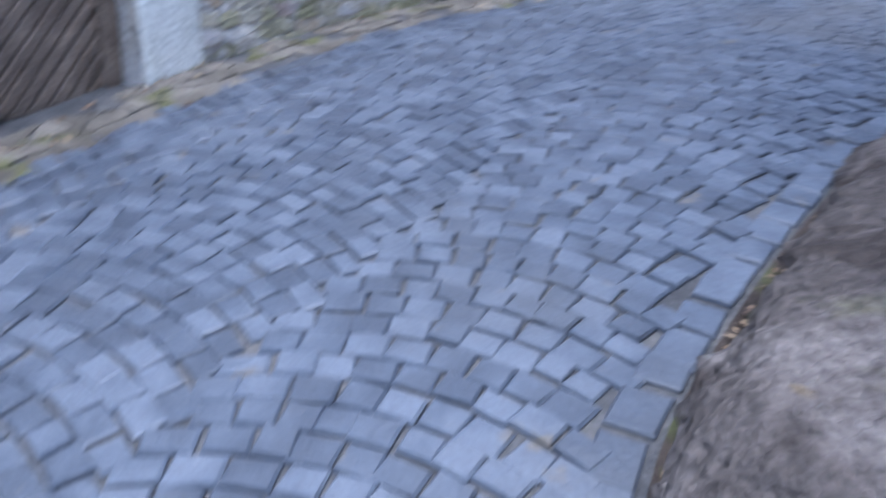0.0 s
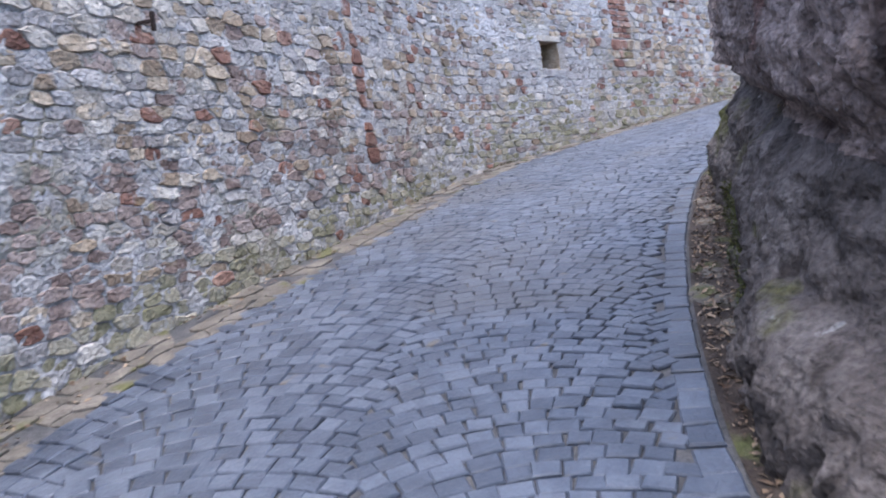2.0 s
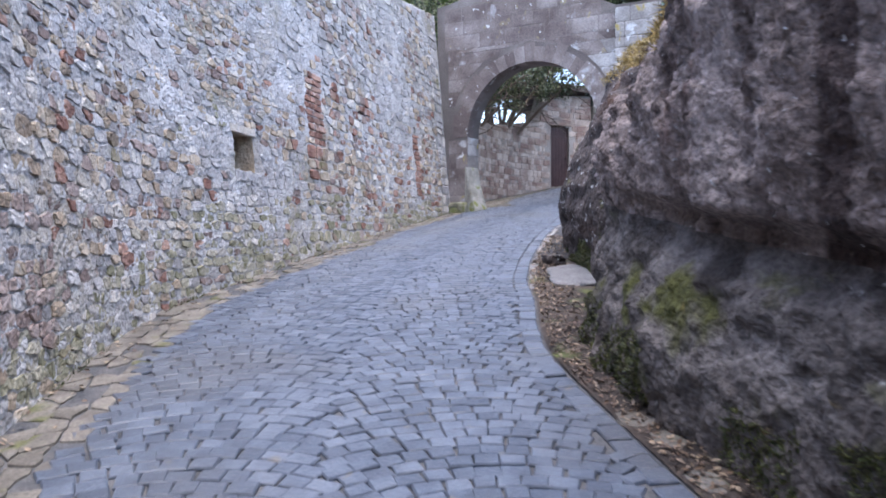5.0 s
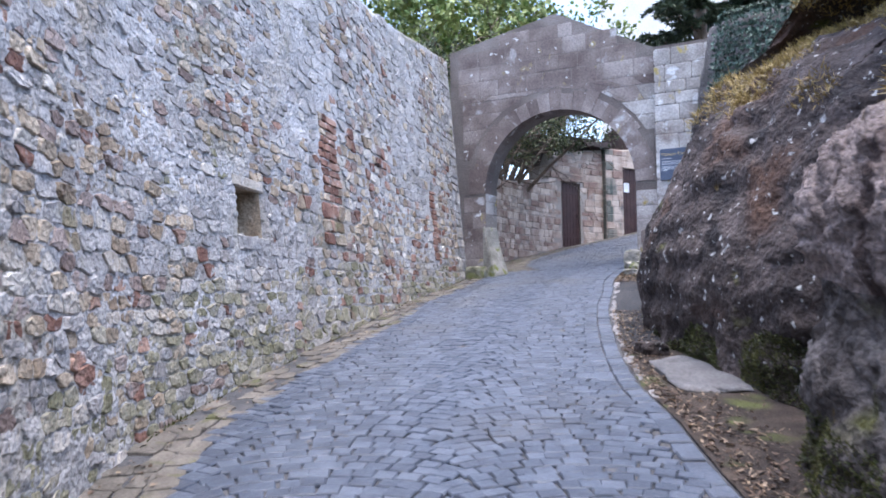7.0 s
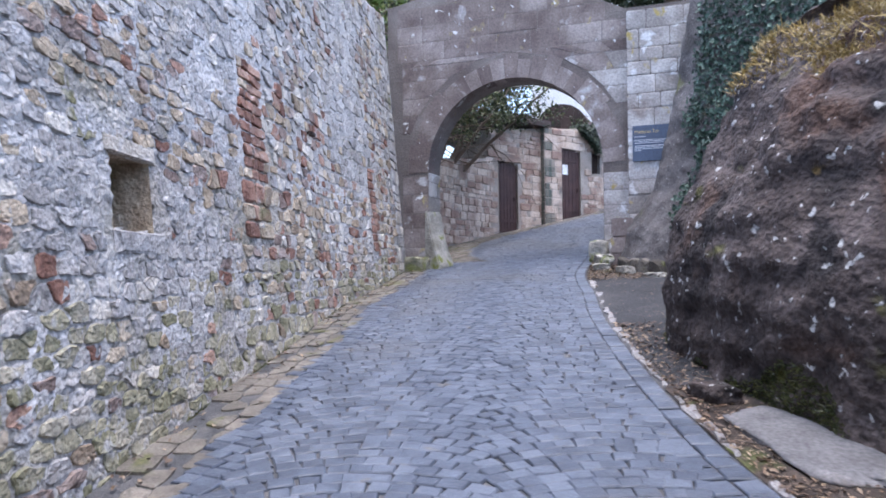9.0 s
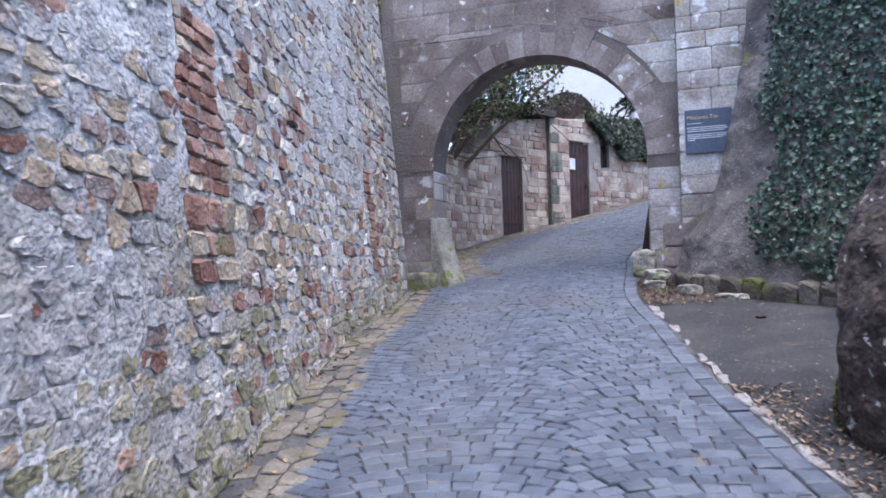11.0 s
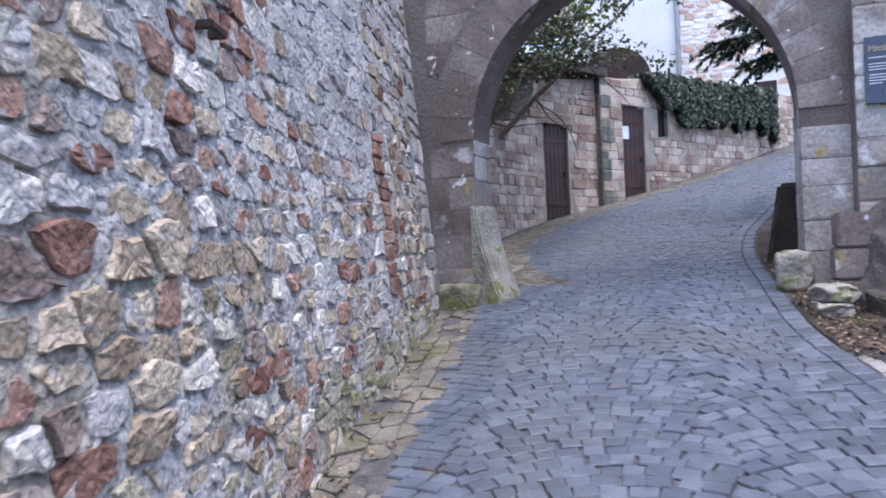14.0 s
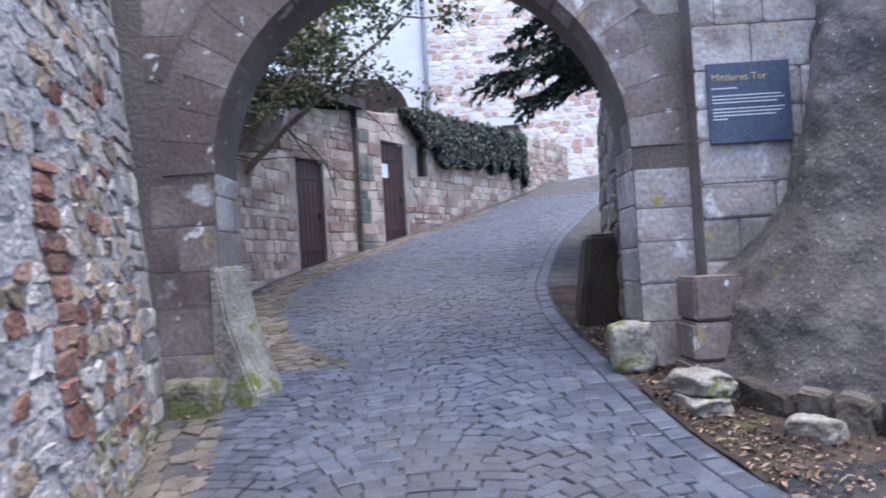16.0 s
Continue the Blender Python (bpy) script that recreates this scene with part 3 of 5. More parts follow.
# old door at the lane's lower end
u0, u1, z0, z1 = DOORWAY
x, y, tx, ty = WALL.at((u0 + u1) / 2, -0.20)
W, zb = u1 - u0, ground_z(x, y)
side_door = tagged(empty("door_1", (x, y, zb)), "closed dark brown door of slanted boards in the rubble wall", "door", kind="structure")
side_door.rotation_euler = (0, 0, math.atan2(ty, tx))
for k in range(-20, 22):
    c = k * 0.11
    q = [(-W / 2 - 3, c - 3), (W / 2 + 3, c + W + 3), (W / 2 + 3, c + W + 3.09), (-W / 2 - 3, c - 2.91)]
    for px, py, nx, ny in ((W / 2 - 0.09, 0, 1, 0), (0.09 - W / 2, 0, -1, 0), (0, 2.2, 0, 1), (0, 0, 0, -1)):
        q = clip(q, px, py, nx, ny) if len(q) > 2 else q
    if len(q) > 2 and max(p for p, _ in q) - min(p for p, _ in q) > 0.06:
        V, F = stone(dressed(q, rng, 0.004), 0.02, rng, lambda u, v, out: (u, -out, v))
        mesh_ob("board", V, F, M_bark, side_door)
part("backing", box(-W / 2 + 0.05, W / 2 - 0.05, 0.03, 0.05, 0.0, 2.2), M_door, side_door)
for a in (-W / 2, W / 2 - 0.09):
    part("door_frame", box(a, a + 0.09, -0.07, 0.03, 0.0, 2.3, 0.006), M_bark, side_door)

mesh_ob("plaster_jamb", *stone(dressed([(u1 + 0.02, zb - 0.05), (u1 + 0.46, zb - 0.02), (u1 + 0.42, 2.5), (u1 + 0.02, 2.5)], rng, 0.05), 0.04, rng, place_left), M_kerb_plaster, wall_left)

# ---- flat gutter stones along the wall foot ----
rng = random.Random(5)
gutter = tagged(empty("gutter"), "strip of flat tan gutter stones along the wall foot", "gutter", kind="structure")
items, cnt = [], 0
for cu, cv, poly in rubble(0.0, WALL.length - 0.4, 0.02, 0.42, rng, row=(0.11, 0.17), wide=(0.13, 0.30), gap=0.004):
    if not 0.02 < cv < 0.44 or rng.random() < 0.18:
        continue
    dz = rng.uniform(-0.006, 0.007)

    def place(u, w, out):
        x, y, _, _ = WALL.at(u, w)
        return (x, y, ground_z(x, y) + 0.001 + out + dz)
    it = stone(poly, 0.009, rng, place)
    if cu > 7.0 and cnt < 300:
        cnt += 1
        mesh_ob("paving_stone", *it, M_strip, gutter)
    else:
        items.append(it)
tagged(mesh_ob("far_paving_stones", *pile(items), M_strip, gutter), kind="stuff")

# ---- basalt setts ----
PITCH = 0.118
rng = random.Random(8)


def sett(w, l, j, dz, rng):
    """One worn sett: flat crown, rounded rim; corners shifted a little."""
    c = [(-w / 2, -l / 2), (w / 2, -l / 2), (w / 2, l / 2), (-w / 2, l / 2)]
    c = [(a + rng.uniform(-j, j), b + rng.uniform(-j, j)) for a, b in c]
    V = [(a, b, -0.05) for a, b in c] + [(a, b, dz - 0.007) for a, b in c] + [(a * 0.88, b * 0.88, dz + rng.uniform(-0.0025, 0.003)) for a, b in c]
    F = [(8, 9, 10, 11)]
    for i in range(4):
        k = (i + 1) % 4
        F += [(i, k, 4 + k, 4 + i), (4 + i, 4 + k, 8 + k, 8 + i)]
    return V, F


road = tagged(empty("road"), "steep lane paved with blue-grey basalt setts in arched rows", "road", kind="structure")
variants = []
for k in range(12):
    V, F = sett(PITCH * (0.88 + 0.32 * k / 11) * 1.02, PITCH * rng.uniform(0.88, 0.94), 0.006, 0.012, rng)
    me = bpy.data.meshes.new("sett")
    me.from_pydata(V, [], F)
    me.materials.append(M_sett_one)
    variants.append(me)


def slope_frame(x, y, ang):
    e = 0.1
    gx_, gy_ = (ground_z(x + e, y) - ground_z(x - e, y)) / (2 * e), (ground_z(x, y + e) - ground_z(x, y - e)) / (2 * e)
    n = Vector((-gx_, -gy_, 1)).normalized()
    a = Vector((math.cos(ang), math.sin(ang), 0))
    a = (a - n * a.dot(n)).normalized()
    b = n.cross(a)
    return Matrix(((a.x, b.x, n.x, x), (a.y, b.y, n.y, y), (a.z, b.z, n.z, ground_z(x, y)), (0, 0, 0, 1)))


def left_room(x, y):
    return WALL.near(x, y)[1] - 0.41 if x < GATE_X - 0.2 else (min(FAR.near(x, y)[1] - 0.25, YL - 0.1 - y if x < GATE_BACK else 9))


setts, browns, single = [], [], 0
CHORD = 1.3
for row in range(int(MIDDLE.length / PITCH)):
    w = -3.3 + rng.uniform(0, 0.1)
    while w < 3.3:
        size = PITCH * rng.uniform(0.88, 1.2)
        f = ((w + 10) % CHORD) / CHORD * 2 - 1
        s = row * PITCH + 0.19 * (1 - f * f) + rng.uniform(-0.008, 0.008)
        if 0 < s < MIDDLE.length:
            x, y, tx, ty = MIDDLE.at(s, w)
            rr = RIGHT.near(x, y)[1]
            ll = left_room(x, y)
            if rr < (-0.27 if x > 7.5 else -0.16) and ll > 0:
                ang = math.atan2(-tx, ty) - math.atan(0.58 * f)
                M = slope_frame(x, y, ang)
                x2, y2, _, _ = MIDDLE.at(min(s + PITCH, MIDDLE.length), w)
                stretch = min(1.5, max(0.6, math.hypot(x2 - x, y2 - y) / PITCH))
                if 7.2 < x < 9.6 and abs(w) < 1.1 and single < 260:
                    single += 1
                    ob = new("sett", variants[min(11, int((size / PITCH - 0.88) / 0.32 * 12))])
                    ob.matrix_world = M @ Matrix.Rotation(rng.choice((0, math.pi)), 4, "Z")
                    ob.parent = road
                else:
                    V, F = sett(size * 0.965 * (1 + 0.15 * f * f), PITCH * stretch * rng.uniform(0.92, 0.985) * (1 - 0.13 * f * f), 0.007, 0.012 + rng.uniform(-0.004, 0.004), rng)
                    (browns if x > GATE_BACK + 0.3 and ll < 1.15 + 0.12 * noise.noise(Vector((x, y, 0))) - 0.055 * (x - GATE_X) else setts).append(([tuple(M @ Vector(v)) for v in V], F))
        w += size
for off in (-0.24, -0.09):
    u = 0.0
    while u < RIGHT.length:
        l = rng.uniform(0.13, 0.19)
        x, y, tx, ty = RIGHT.at(u, off)
        if off < -0.2 and x < 7.4:
            u += l
            continue
        M = slope_frame(x, y, math.atan2(ty, tx))
        V, F = sett(l * 0.95, 0.138, 0.007, 0.012 + rng.uniform(-0.004, 0.004), rng)
        setts.append(([tuple(M @ Vector(v)) for v in V], F))
        u += l
tagged(mesh_ob("many_setts", *pile(setts), M_sett, road), kind="stuff")
tagged(mesh_ob("brown_setts", *pile(browns), M_strip, road), kind="stuff")

# ---- verge: soil, asphalt bay, pale kerb ----


def ribbon(name, line, u0, u1, a, b, lift, m, step=0.12, n=6, bumpy=0.02):
    V, F = [], []
    us = np.arange(u0, u1, step)
    for u in us:
        for k in range(n + 1):
            x, y, _, _ = line.at(u, a + (b - a) * k / n)
            V.append((x, y, ground_z(x, y) + lift + bumpy * noise.noise(Vector((x * 3, y * 3, 1)))))
    for i in range(len(us) - 1):
        for k in range(n):
            q = i * (n + 1) + k
            F.append((q, q + n + 1, q + n + 2, q + 1))
    return mesh_ob(name, V, F, m, smooth=True)


soil = tagged(ribbon("verge", RIGHT, 0.0, RIGHT.near(9.3, 8.7)[0], 0.0, 1.6, 0.009, M_soil, bumpy=0.014), "brown soil verge with leaf litter at the rock foot", "verge", kind="structure")
asphalt = tagged(ribbon("asphalt_bay", RIGHT, RIGHT.near(8.2, 8.3)[0], RIGHT.near(14.9, 10.2)[0], 0.03, 3.2, 0.004, M_asphalt, n=14, bumpy=0.006), "grey worn asphalt bay beside the lane", "pavement", kind="structure")
soil_gate = tagged(ribbon("gate_verge", RIGHT, RIGHT.near(14.7, 10.15)[0], RIGHT.near(20.5, 10.55)[0], 0.0, 0.95, 0.012, M_soil, step=0.08, n=10, bumpy=0.03), "brown leafy soil strip beside the gate pier", "verge", kind="structure")
kerb = tagged(empty("kerb"), "broken pale kerb edging between setts and asphalt", "kerb", kind="structure")
u = RIGHT.near(7.6, 8.0)[0]
while u < RIGHT.near(14.6, 10.1)[0]:
    l = rng.uniform(0.18, 0.4)
    if rng.random() < 0.74:
        w0 = rng.uniform(0.045, 0.10)

        def place(p, q, out):
            x, y, _, _ = RIGHT.at(p, q)
            return (x, y, ground_z(x, y) - 0.004 + out)
        mesh_ob("kerb_stone", *stone(ragged([(u, 0.0), (u + l * 0.95, 0.0), (u + l * 0.93, w0), (u + 0.02, w0 * rng.uniform(0.5, 1.1))], rng), 0.02, rng, place), M_kerb, kerb)
    u += l

# ---- rocks ----


def rock(name, line, profiles, m, split=None, amp=(0.14, 0.07, 0.034), step=0.032, seed=0.0, strata=0.0, crag=1.0):
    """A cliff along its foot line. profiles: (u, [(height, inset), ...]), blended along the foot."""
    rough_ = crag
    hs = sorted(set(np.round(np.r_[np.arange(-0.15, 3.4, step), np.arange(3.4, 7.5, 0.12)], 3)))
    us = np.arange(0, line.length, step)
    keys = [u for u, _ in profiles]
    tabs = [(np.interp(hs, *zip(*[(h, i) for h, i in p])), np.array([h for h in hs])) for _, p in profiles]
    tops = [p[-1][0] for _, p in profiles]
    V, F = [], []
    for u in us:
        k = min(max(int(np.searchsorted(keys, u)) - 1, 0), len(keys) - 2)
        f = min(1.0, max(0.0, (u - keys[k]) / (keys[k + 1] - keys[k])))
        f = f * f * (3 - 2 * f)
        ins = tabs[k][0] * (1 - f) + tabs[k + 1][0] * f
        top = tops[k] * (1 - f) + tops[k + 1] * f
        x0, y0, _, _ = line.at(u)
        g = ground_z(x0, y0)
        for h, i in zip(hs, ins):
            crag = rough_ * (float(np.interp(h, [split[0] - 0.15, split[0] + 0.45], [0.5, 1.0])) if split else 1.0)
            hh = min(h, top)
            x, y, _, _ = line.at(u, i)
            p = (x + seed, y, g + hh)
            d = amp[0] * frac(p, 0.9, 3) + amp[1] * frac(p, 3.2, 4) + amp[2] * frac(p, 11, 3) + 0.6 * amp[2] * frac(p, 27, 2)
            d += strata * math.sin((g + hh) * 21 + 2.5 * noise.noise(Vector(p))) * max(0.0, noise.noise(Vector((x, y, seed + 3))) + 0.3)
            r1, r2 = abs(noise.noise(Vector(p) * 2.3)), abs(noise.noise(Vector(p) * 6.1))
            d += crag * (0.16 * (r1 - 0.2) + 0.07 * (r2 - 0.2))
            d += 0.10 * crag * min(0.0, noise.noise(Vector((x * 2.2, y * 2.2, (g + hh) * 1.6 + seed))) + 0.25)
            x, y, _, _ = line.at(u, i - d)
            V.append((x, y, g + hh + (0.6 * d if h > 1.5 else 0)))
    n = len(hs)
    for i in range(len(us) - 1):
        for k in range(n - 1):
            F.append((i * n + k, i * n + k + 1, (i + 1) * n + k + 1, (i + 1) * n + k))
    if split:
        thing = empty(name)
        low = int(np.searchsorted(hs, split[0]))
        for nm, mm, keep in ((split[1], split[3], lambda k: k < low), (split[2], m, lambda k: k >= low)):
            sub = [f for j, f in enumerate(F) if keep(j % (n - 1))]
            used = sorted({q for f in sub for q in f})
            to = {q: i for i, q in enumerate(used)}
            mesh_ob(nm, [V[q] for q in used], [tuple(to[q] for q in f) for f in sub], mm, thing, smooth=True)
        return thing
    return mesh_ob(name, V, F, m, smooth=True)


M_slab = mat("smooth_grey_rock_foot", [(0.05, 0.042, 0.038), (0.097, 0.083, 0.077), (0.168, 0.148, 0.139)], 2.2, 34, 0.9, 1.0, 18, bump_deep=0.05, pits=26, speck=0.5, spots=[((0.042, 0.034, 0.03), 3.4, 0.55, 0.10), ((0.26, 0.25, 0.24), 9.0, 0.70, 0.04), ((0.075, 0.075, 0.022), 2.0, 0.60, 0.1), ((0.19, 0.125, 0.03), 2.4, 0.68, 0.05)])
ROCK_A = Line([(0.35, -3.0), (0.42, 0.0), (0.52, 1.2), (0.92, 2.25), (1.5, 3.1), (2.1, 3.8), (3.1, 4.66), (3.7, 5.2), (4.3, 5.8), (5.2, 6.48), (6.0, 6.9), (6.6, 7.05), (7.0, 6.85), (7.25, 6.3), (7.4, 5.4), (7.5, 3.0)])
pa = lambda x, y: ROCK_A.near(x, y)[0]
BENCH = [(-0.2, 0.0), (0.25, 0.02), (0.40, 0.10), (0.48, 0.30), (0.7, 0.44), (1.2, 0.42), (1.8, 0.40), (2.6, 0.55), (3.6, 1.1), (4.6, 2.2), (5.2, 7.0)]
OVER = [(-0.2, 0.0), (0.45, 0.08), (0.8, 0.16), (0.94, 0.27), (1.08, 0.32), (1.17, 0.12), (1.6, 0.06), (2.1, 0.06), (2.6, 0.22), (3.3, 0.6), (4.6, 1.8), (5.4, 7.0)]
NOSE = [(-0.2, -0.05), (0.5, 0.08), (0.85, 0.17), (1.0, 0.19), (1.15, 0.11), (1.4, 0.08), (1.7, 0.2), (2.05, 0.5), (2.6, 1.0), (3.2, 1.7), (4.0, 3.0), (4.6, 7.0)]
rock_a = tagged(rock("rock_outcrop", ROCK_A, [(0.0, BENCH), (pa(1.5, 3.1), BENCH), (pa(3.1, 4.66), OVER), (pa(4.6, 6.0), OVER), (pa(5.8, 6.8), NOSE), (ROCK_A.length, NOSE)], M_rock_streak, split=(0.98, "lower_slab", "upper_mass", M_slab), amp=(0.09, 0.05, 0.04), seed=2.0, crag=0.42), "dark overhanging sandstone outcrop with moss at its foot", "rock")
ROCK_B = Line([(7.0, 4.0), (7.2, 6.0), (7.65, 7.0), (8.13, 7.4), (9.0, 8.02), (9.9, 8.46), (10.6, 8.72), (11.2, 8.66), (11.8, 8.2), (12.2, 7.3), (12.4, 5.0)])
BOULDER = [(-0.2, -0.03), (0.4, 0.0), (0.7, 0.0), (1.1, 0.05), (1.7, 0.33), (2.15, 0.57), (2.55, 0.85), (2.9, 1.4), (3.1, 1.9), (3.6, 3.2), (4.3, 7.0)]
rock_b = tagged(rock("rock_outcrop", ROCK_B, [(0.0, BOULDER), (ROCK_B.length, BOULDER)], M_rock, split=(0.92, "mossy_foot", "upper_mass", M_rock), amp=(0.09, 0.035, 0.018), seed=9.0, strata=0.03, crag=0.16), "rounded dark brown boulder with pale lichen spots beside the lane", "rock")

# ---- gate ----
def gate_top(y):
    return float(np.interp(y, [8.0, 9.85, 11.85, 14.2], [7.0, 7.1, 8.15, 7.7]))


def arch_z(y):
    return ARCH_Z + math.sqrt(max(0.0, ARCH_R ** 2 - (y - ARCH_Y) ** 2))


archway = tagged(empty("archway", (GATE_X, ARCH_Y, 2.6)), "old stone gate wall with a round arch over the lane", "gate")


def gpart(name, V, F, m, label="", smooth=False):
    o = Vector((GATE_X, ARCH_Y, 2.6))
    return mesh_ob(name, [tuple(Vector(v) - o) for v in V], F, m, archway, smooth, label=label)


ys = sorted(set(list(np.linspace(9.83, YR, 5)) + [ARCH_Y - ARCH_R * math.cos(a) for a in np.linspace(0, math.pi, 40)] + list(np.linspace(YL, 14.3, 6))))
V, F = [], []
for a, b in zip(ys[:-1], ys[1:]):
    m_ = (a + b) / 2
    lo = (lambda q: arch_z(q)) if YR < m_ < YL else (lambda q: 2.2)
    k = len(V)
    for q in (a, b):
        for xx in (GATE_X, GATE_BACK):
            V += [(xx, q, lo(q)), (xx, q, gate_top(q))]
    F += [(k, k + 1, k + 5, k + 4), (k + 2, k + 6, k + 7, k + 3), (k + 1, k + 3, k + 7, k + 5), (k, k + 4, k + 6, k + 2)]
for q, s in ((YR, 1), (YL, -1)):
    k = len(V)
    V += [(GATE_X, q, 2.2), (GATE_BACK, q, 2.2), (GATE_BACK, q, ARCH_Z), (GATE_X, q, ARCH_Z)]
    F.append((k, k + 1, k + 2, k + 3))
core = gpart("core", V, F, M_gatecore)
bm = bmesh.new()
bm.from_mesh(core.data)
bmesh.ops.remove_doubles(bm, verts=bm.verts, dist=0.0005)
bm.to_mesh(core.data)
bm.free()
rng = random.Random(12)
gface = lambda u, v, out: (GATE_X - out, u, v)
RO = ARCH_R + 0.42
nv = 23
for k in range(nv):
    a0, a1 = math.pi * k / nv + 0.0015, math.pi * (k + 1) / nv - 0.0015
    ro = RO + rng.uniform(-0.10, 0.05)
    q = [(ARCH_Y + r * math.cos(a), ARCH_Z + r * math.sin(a)) for r, a in ((ARCH_R, a0), (ro, a0), (ro, a1), (ARCH_R, a1))]
    x0, x1 = GATE_X - 0.011 - rng.uniform(0, 0.003), GATE_X + 0.3
    V = [(x0, *p) for p in q] + [(x1, *p) for p in q]
    gpart("voussoir", V, [(0, 1, 2, 3), (0, 4, 5, 1), (1, 5, 6, 2), (2, 6, 7, 3), (3, 7, 4, 0)], M_ashlar)


def ring(z):
    r = RO + 0.06
    return math.sqrt(max(0.0, r * r - (z - ARCH_Z) ** 2)) if z > ARCH_Z else None


def side(z, s):
    if z < ARCH_Z:
        return ARCH_Y + s * ARCH_R
    q = ring(z)
    return ARCH_Y + s * q if q else ARCH_Y


blocks = list(courses(lambda z: 9.84, lambda z: side(z, -1), 2.5, ARCH_Z + RO + 0.06, rng)) + list(courses(lambda z: side(z, 1), lambda z: 14.0, 2.5, ARCH_Z + RO + 0.06, rng))
blocks += [q for q in courses(lambda z: 9.84, lambda z: 14.1, ARCH_Z + RO + 0.06, 8.1, rng) if max(v for _, v in q) < gate_top(sum(u for u, _ in q) / 4) - 0.02]
for q in blocks:
    gpart("block", *stone(dressed(q, rng), rng.uniform(0.002, 0.009), rng, gface), M_pale_ashlar if sum(u for u, _ in q) / 4 < YR and q[0][1] < 6.2 else M_ashlar)
for q in courses(lambda z: 0.0, lambda z: GATE_BACK - GATE_X - 0.02, 2.5, ARCH_Z, rng, ww=(0.3, 0.6)):
    for yy, s in ((YR, 1), (YL, -1)):
        gpart("jamb_block", *stone(dressed(q, rng, 0.02), 0.012, rng, lambda u, v, out, yy=yy, s=s: (GATE_X + 0.01 + u, yy + s * out, v)), M_pale_ashlar)

# stepped-forward wall beside the gate, with the notice
rng = random.Random(14)
SX = 16.55
flank = tagged(part("wall_flank", box(SX, 17.3, 6.5, 9.83, 2.2, 7.05), M_gatecore), "pale squared sandstone wall beside the gate", "wall", kind="structure")
for q in courses(lambda z: 7.6, lambda z: 9.83, 2.5, 7.0, rng, hh=(0.22, 0.34), ww=(0.3, 0.6)):
    mesh_ob("block", *stone(dressed(q, rng, 0.02), rng.uniform(0.005, 0.018), rng, lambda u, v, out: (SX - out, u, v)), M_pale_ashlar, flank)

# ---- rendered buttress with ivy ----
BUTT = Line([(12.5, 5.5), (13.4, 6.8), (14.2, 7.9), (14.7, 8.7), (15.3, 9.4), (15.9, 9.85), (16.6, 10.02)])
BUTP = [(-0.2, -0.06), (0.12, -0.05), (0.2, 0.0), (0.6, 0.10), (1.2, 0.35), (2.0, 0.62), (3.0, 0.85), (4.5, 1.1), (5.0, 3.0)]
buttress = tagged(rock("buttress", BUTT, [(0.0, BUTP), (BUTT.length - 1.2, BUTP), (BUTT.length, [(h, i * 1.1 + (0.35 if h > 1.0 else 0.0)) for h, i in BUTP])], M_render, amp=(0.05, 0.02, 0.012), seed=21.0, crag=0.25), "grey cement-rendered rough buttress with a mossy stone foot", "wall", kind="structure")

rng = random.Random(17)
u = BUTT.length - 4.2
while u < BUTT.length - 0.75:
    l = rng.uniform(0.2, 0.45)
    hgt = rng.uniform(0.17, 0.27)

    def place(p, q, out):
        x, y, _, _ = BUTT.at(p, -0.07 - out)
        return (x, y, ground_z(x, y) + q)
    mesh_ob("foot_stone", *stone(ragged([(u, -0.06), (u + l - 0.01, -0.06), (u + l - 0.02, hgt), (u + 0.01, hgt * rng.uniform(0.85, 1.0))], rng), 0.05, rng, place, sink=0.25), M_footstone, buttress)
    u += l

# ---- inner side wall and far wall beyond the gate ----
rng = random.Random(31)
M_far_many = mat("pink_sandstone_rubble", [(0.27, 0.185, 0.15), (0.40, 0.31, 0.25), (0.56, 0.47, 0.395)], 2.5, 40, 0.9, 0.8, 25, vary="island", spread=0.2, spots=[((0.14, 0.13, 0.12), 0.9, 0.60, 0.12)])
fbase = lambda u: ground_z(*FAR.at(u)[:2]) - 0.08


def ftop(u):
    return float(np.interp(FAR.at(u)[0], [17, 22.8, 24.9, 25.1, 26.9, 29, 36], [5.2, 5.7, 6.0, 6.9, 7.15, 7.4, 7.5]))


fl, fr, fw = FAR.near(25.78, 14.53)[0], FAR.near(28.22, 13.14)[0], FAR.near(29.2, 12.5)[0]
DOOR_L = (fl - 0.42, fl + 0.42, 3.6, 5.98)
DOOR_R = (fr - 0.52, fr + 0.48, 4.0, 6.62)
HATCH = (fw - 0.18, fw + 0.22, 5.88, 6.6)
FHOLES = [DOOR_L, DOOR_R, HATCH]
wall_far = tagged(wall_core(FAR, 0.0, FAR.length, fbase, ftop, 0.0, 0.5, M_farcore, "wall_east", FHOLES, step=0.14), "pink and tan sandstone garden wall above the gate", "wall", kind="structure")
place_far = on_wall(FAR, fbase, 0.0)
rest, cnt = [], 0
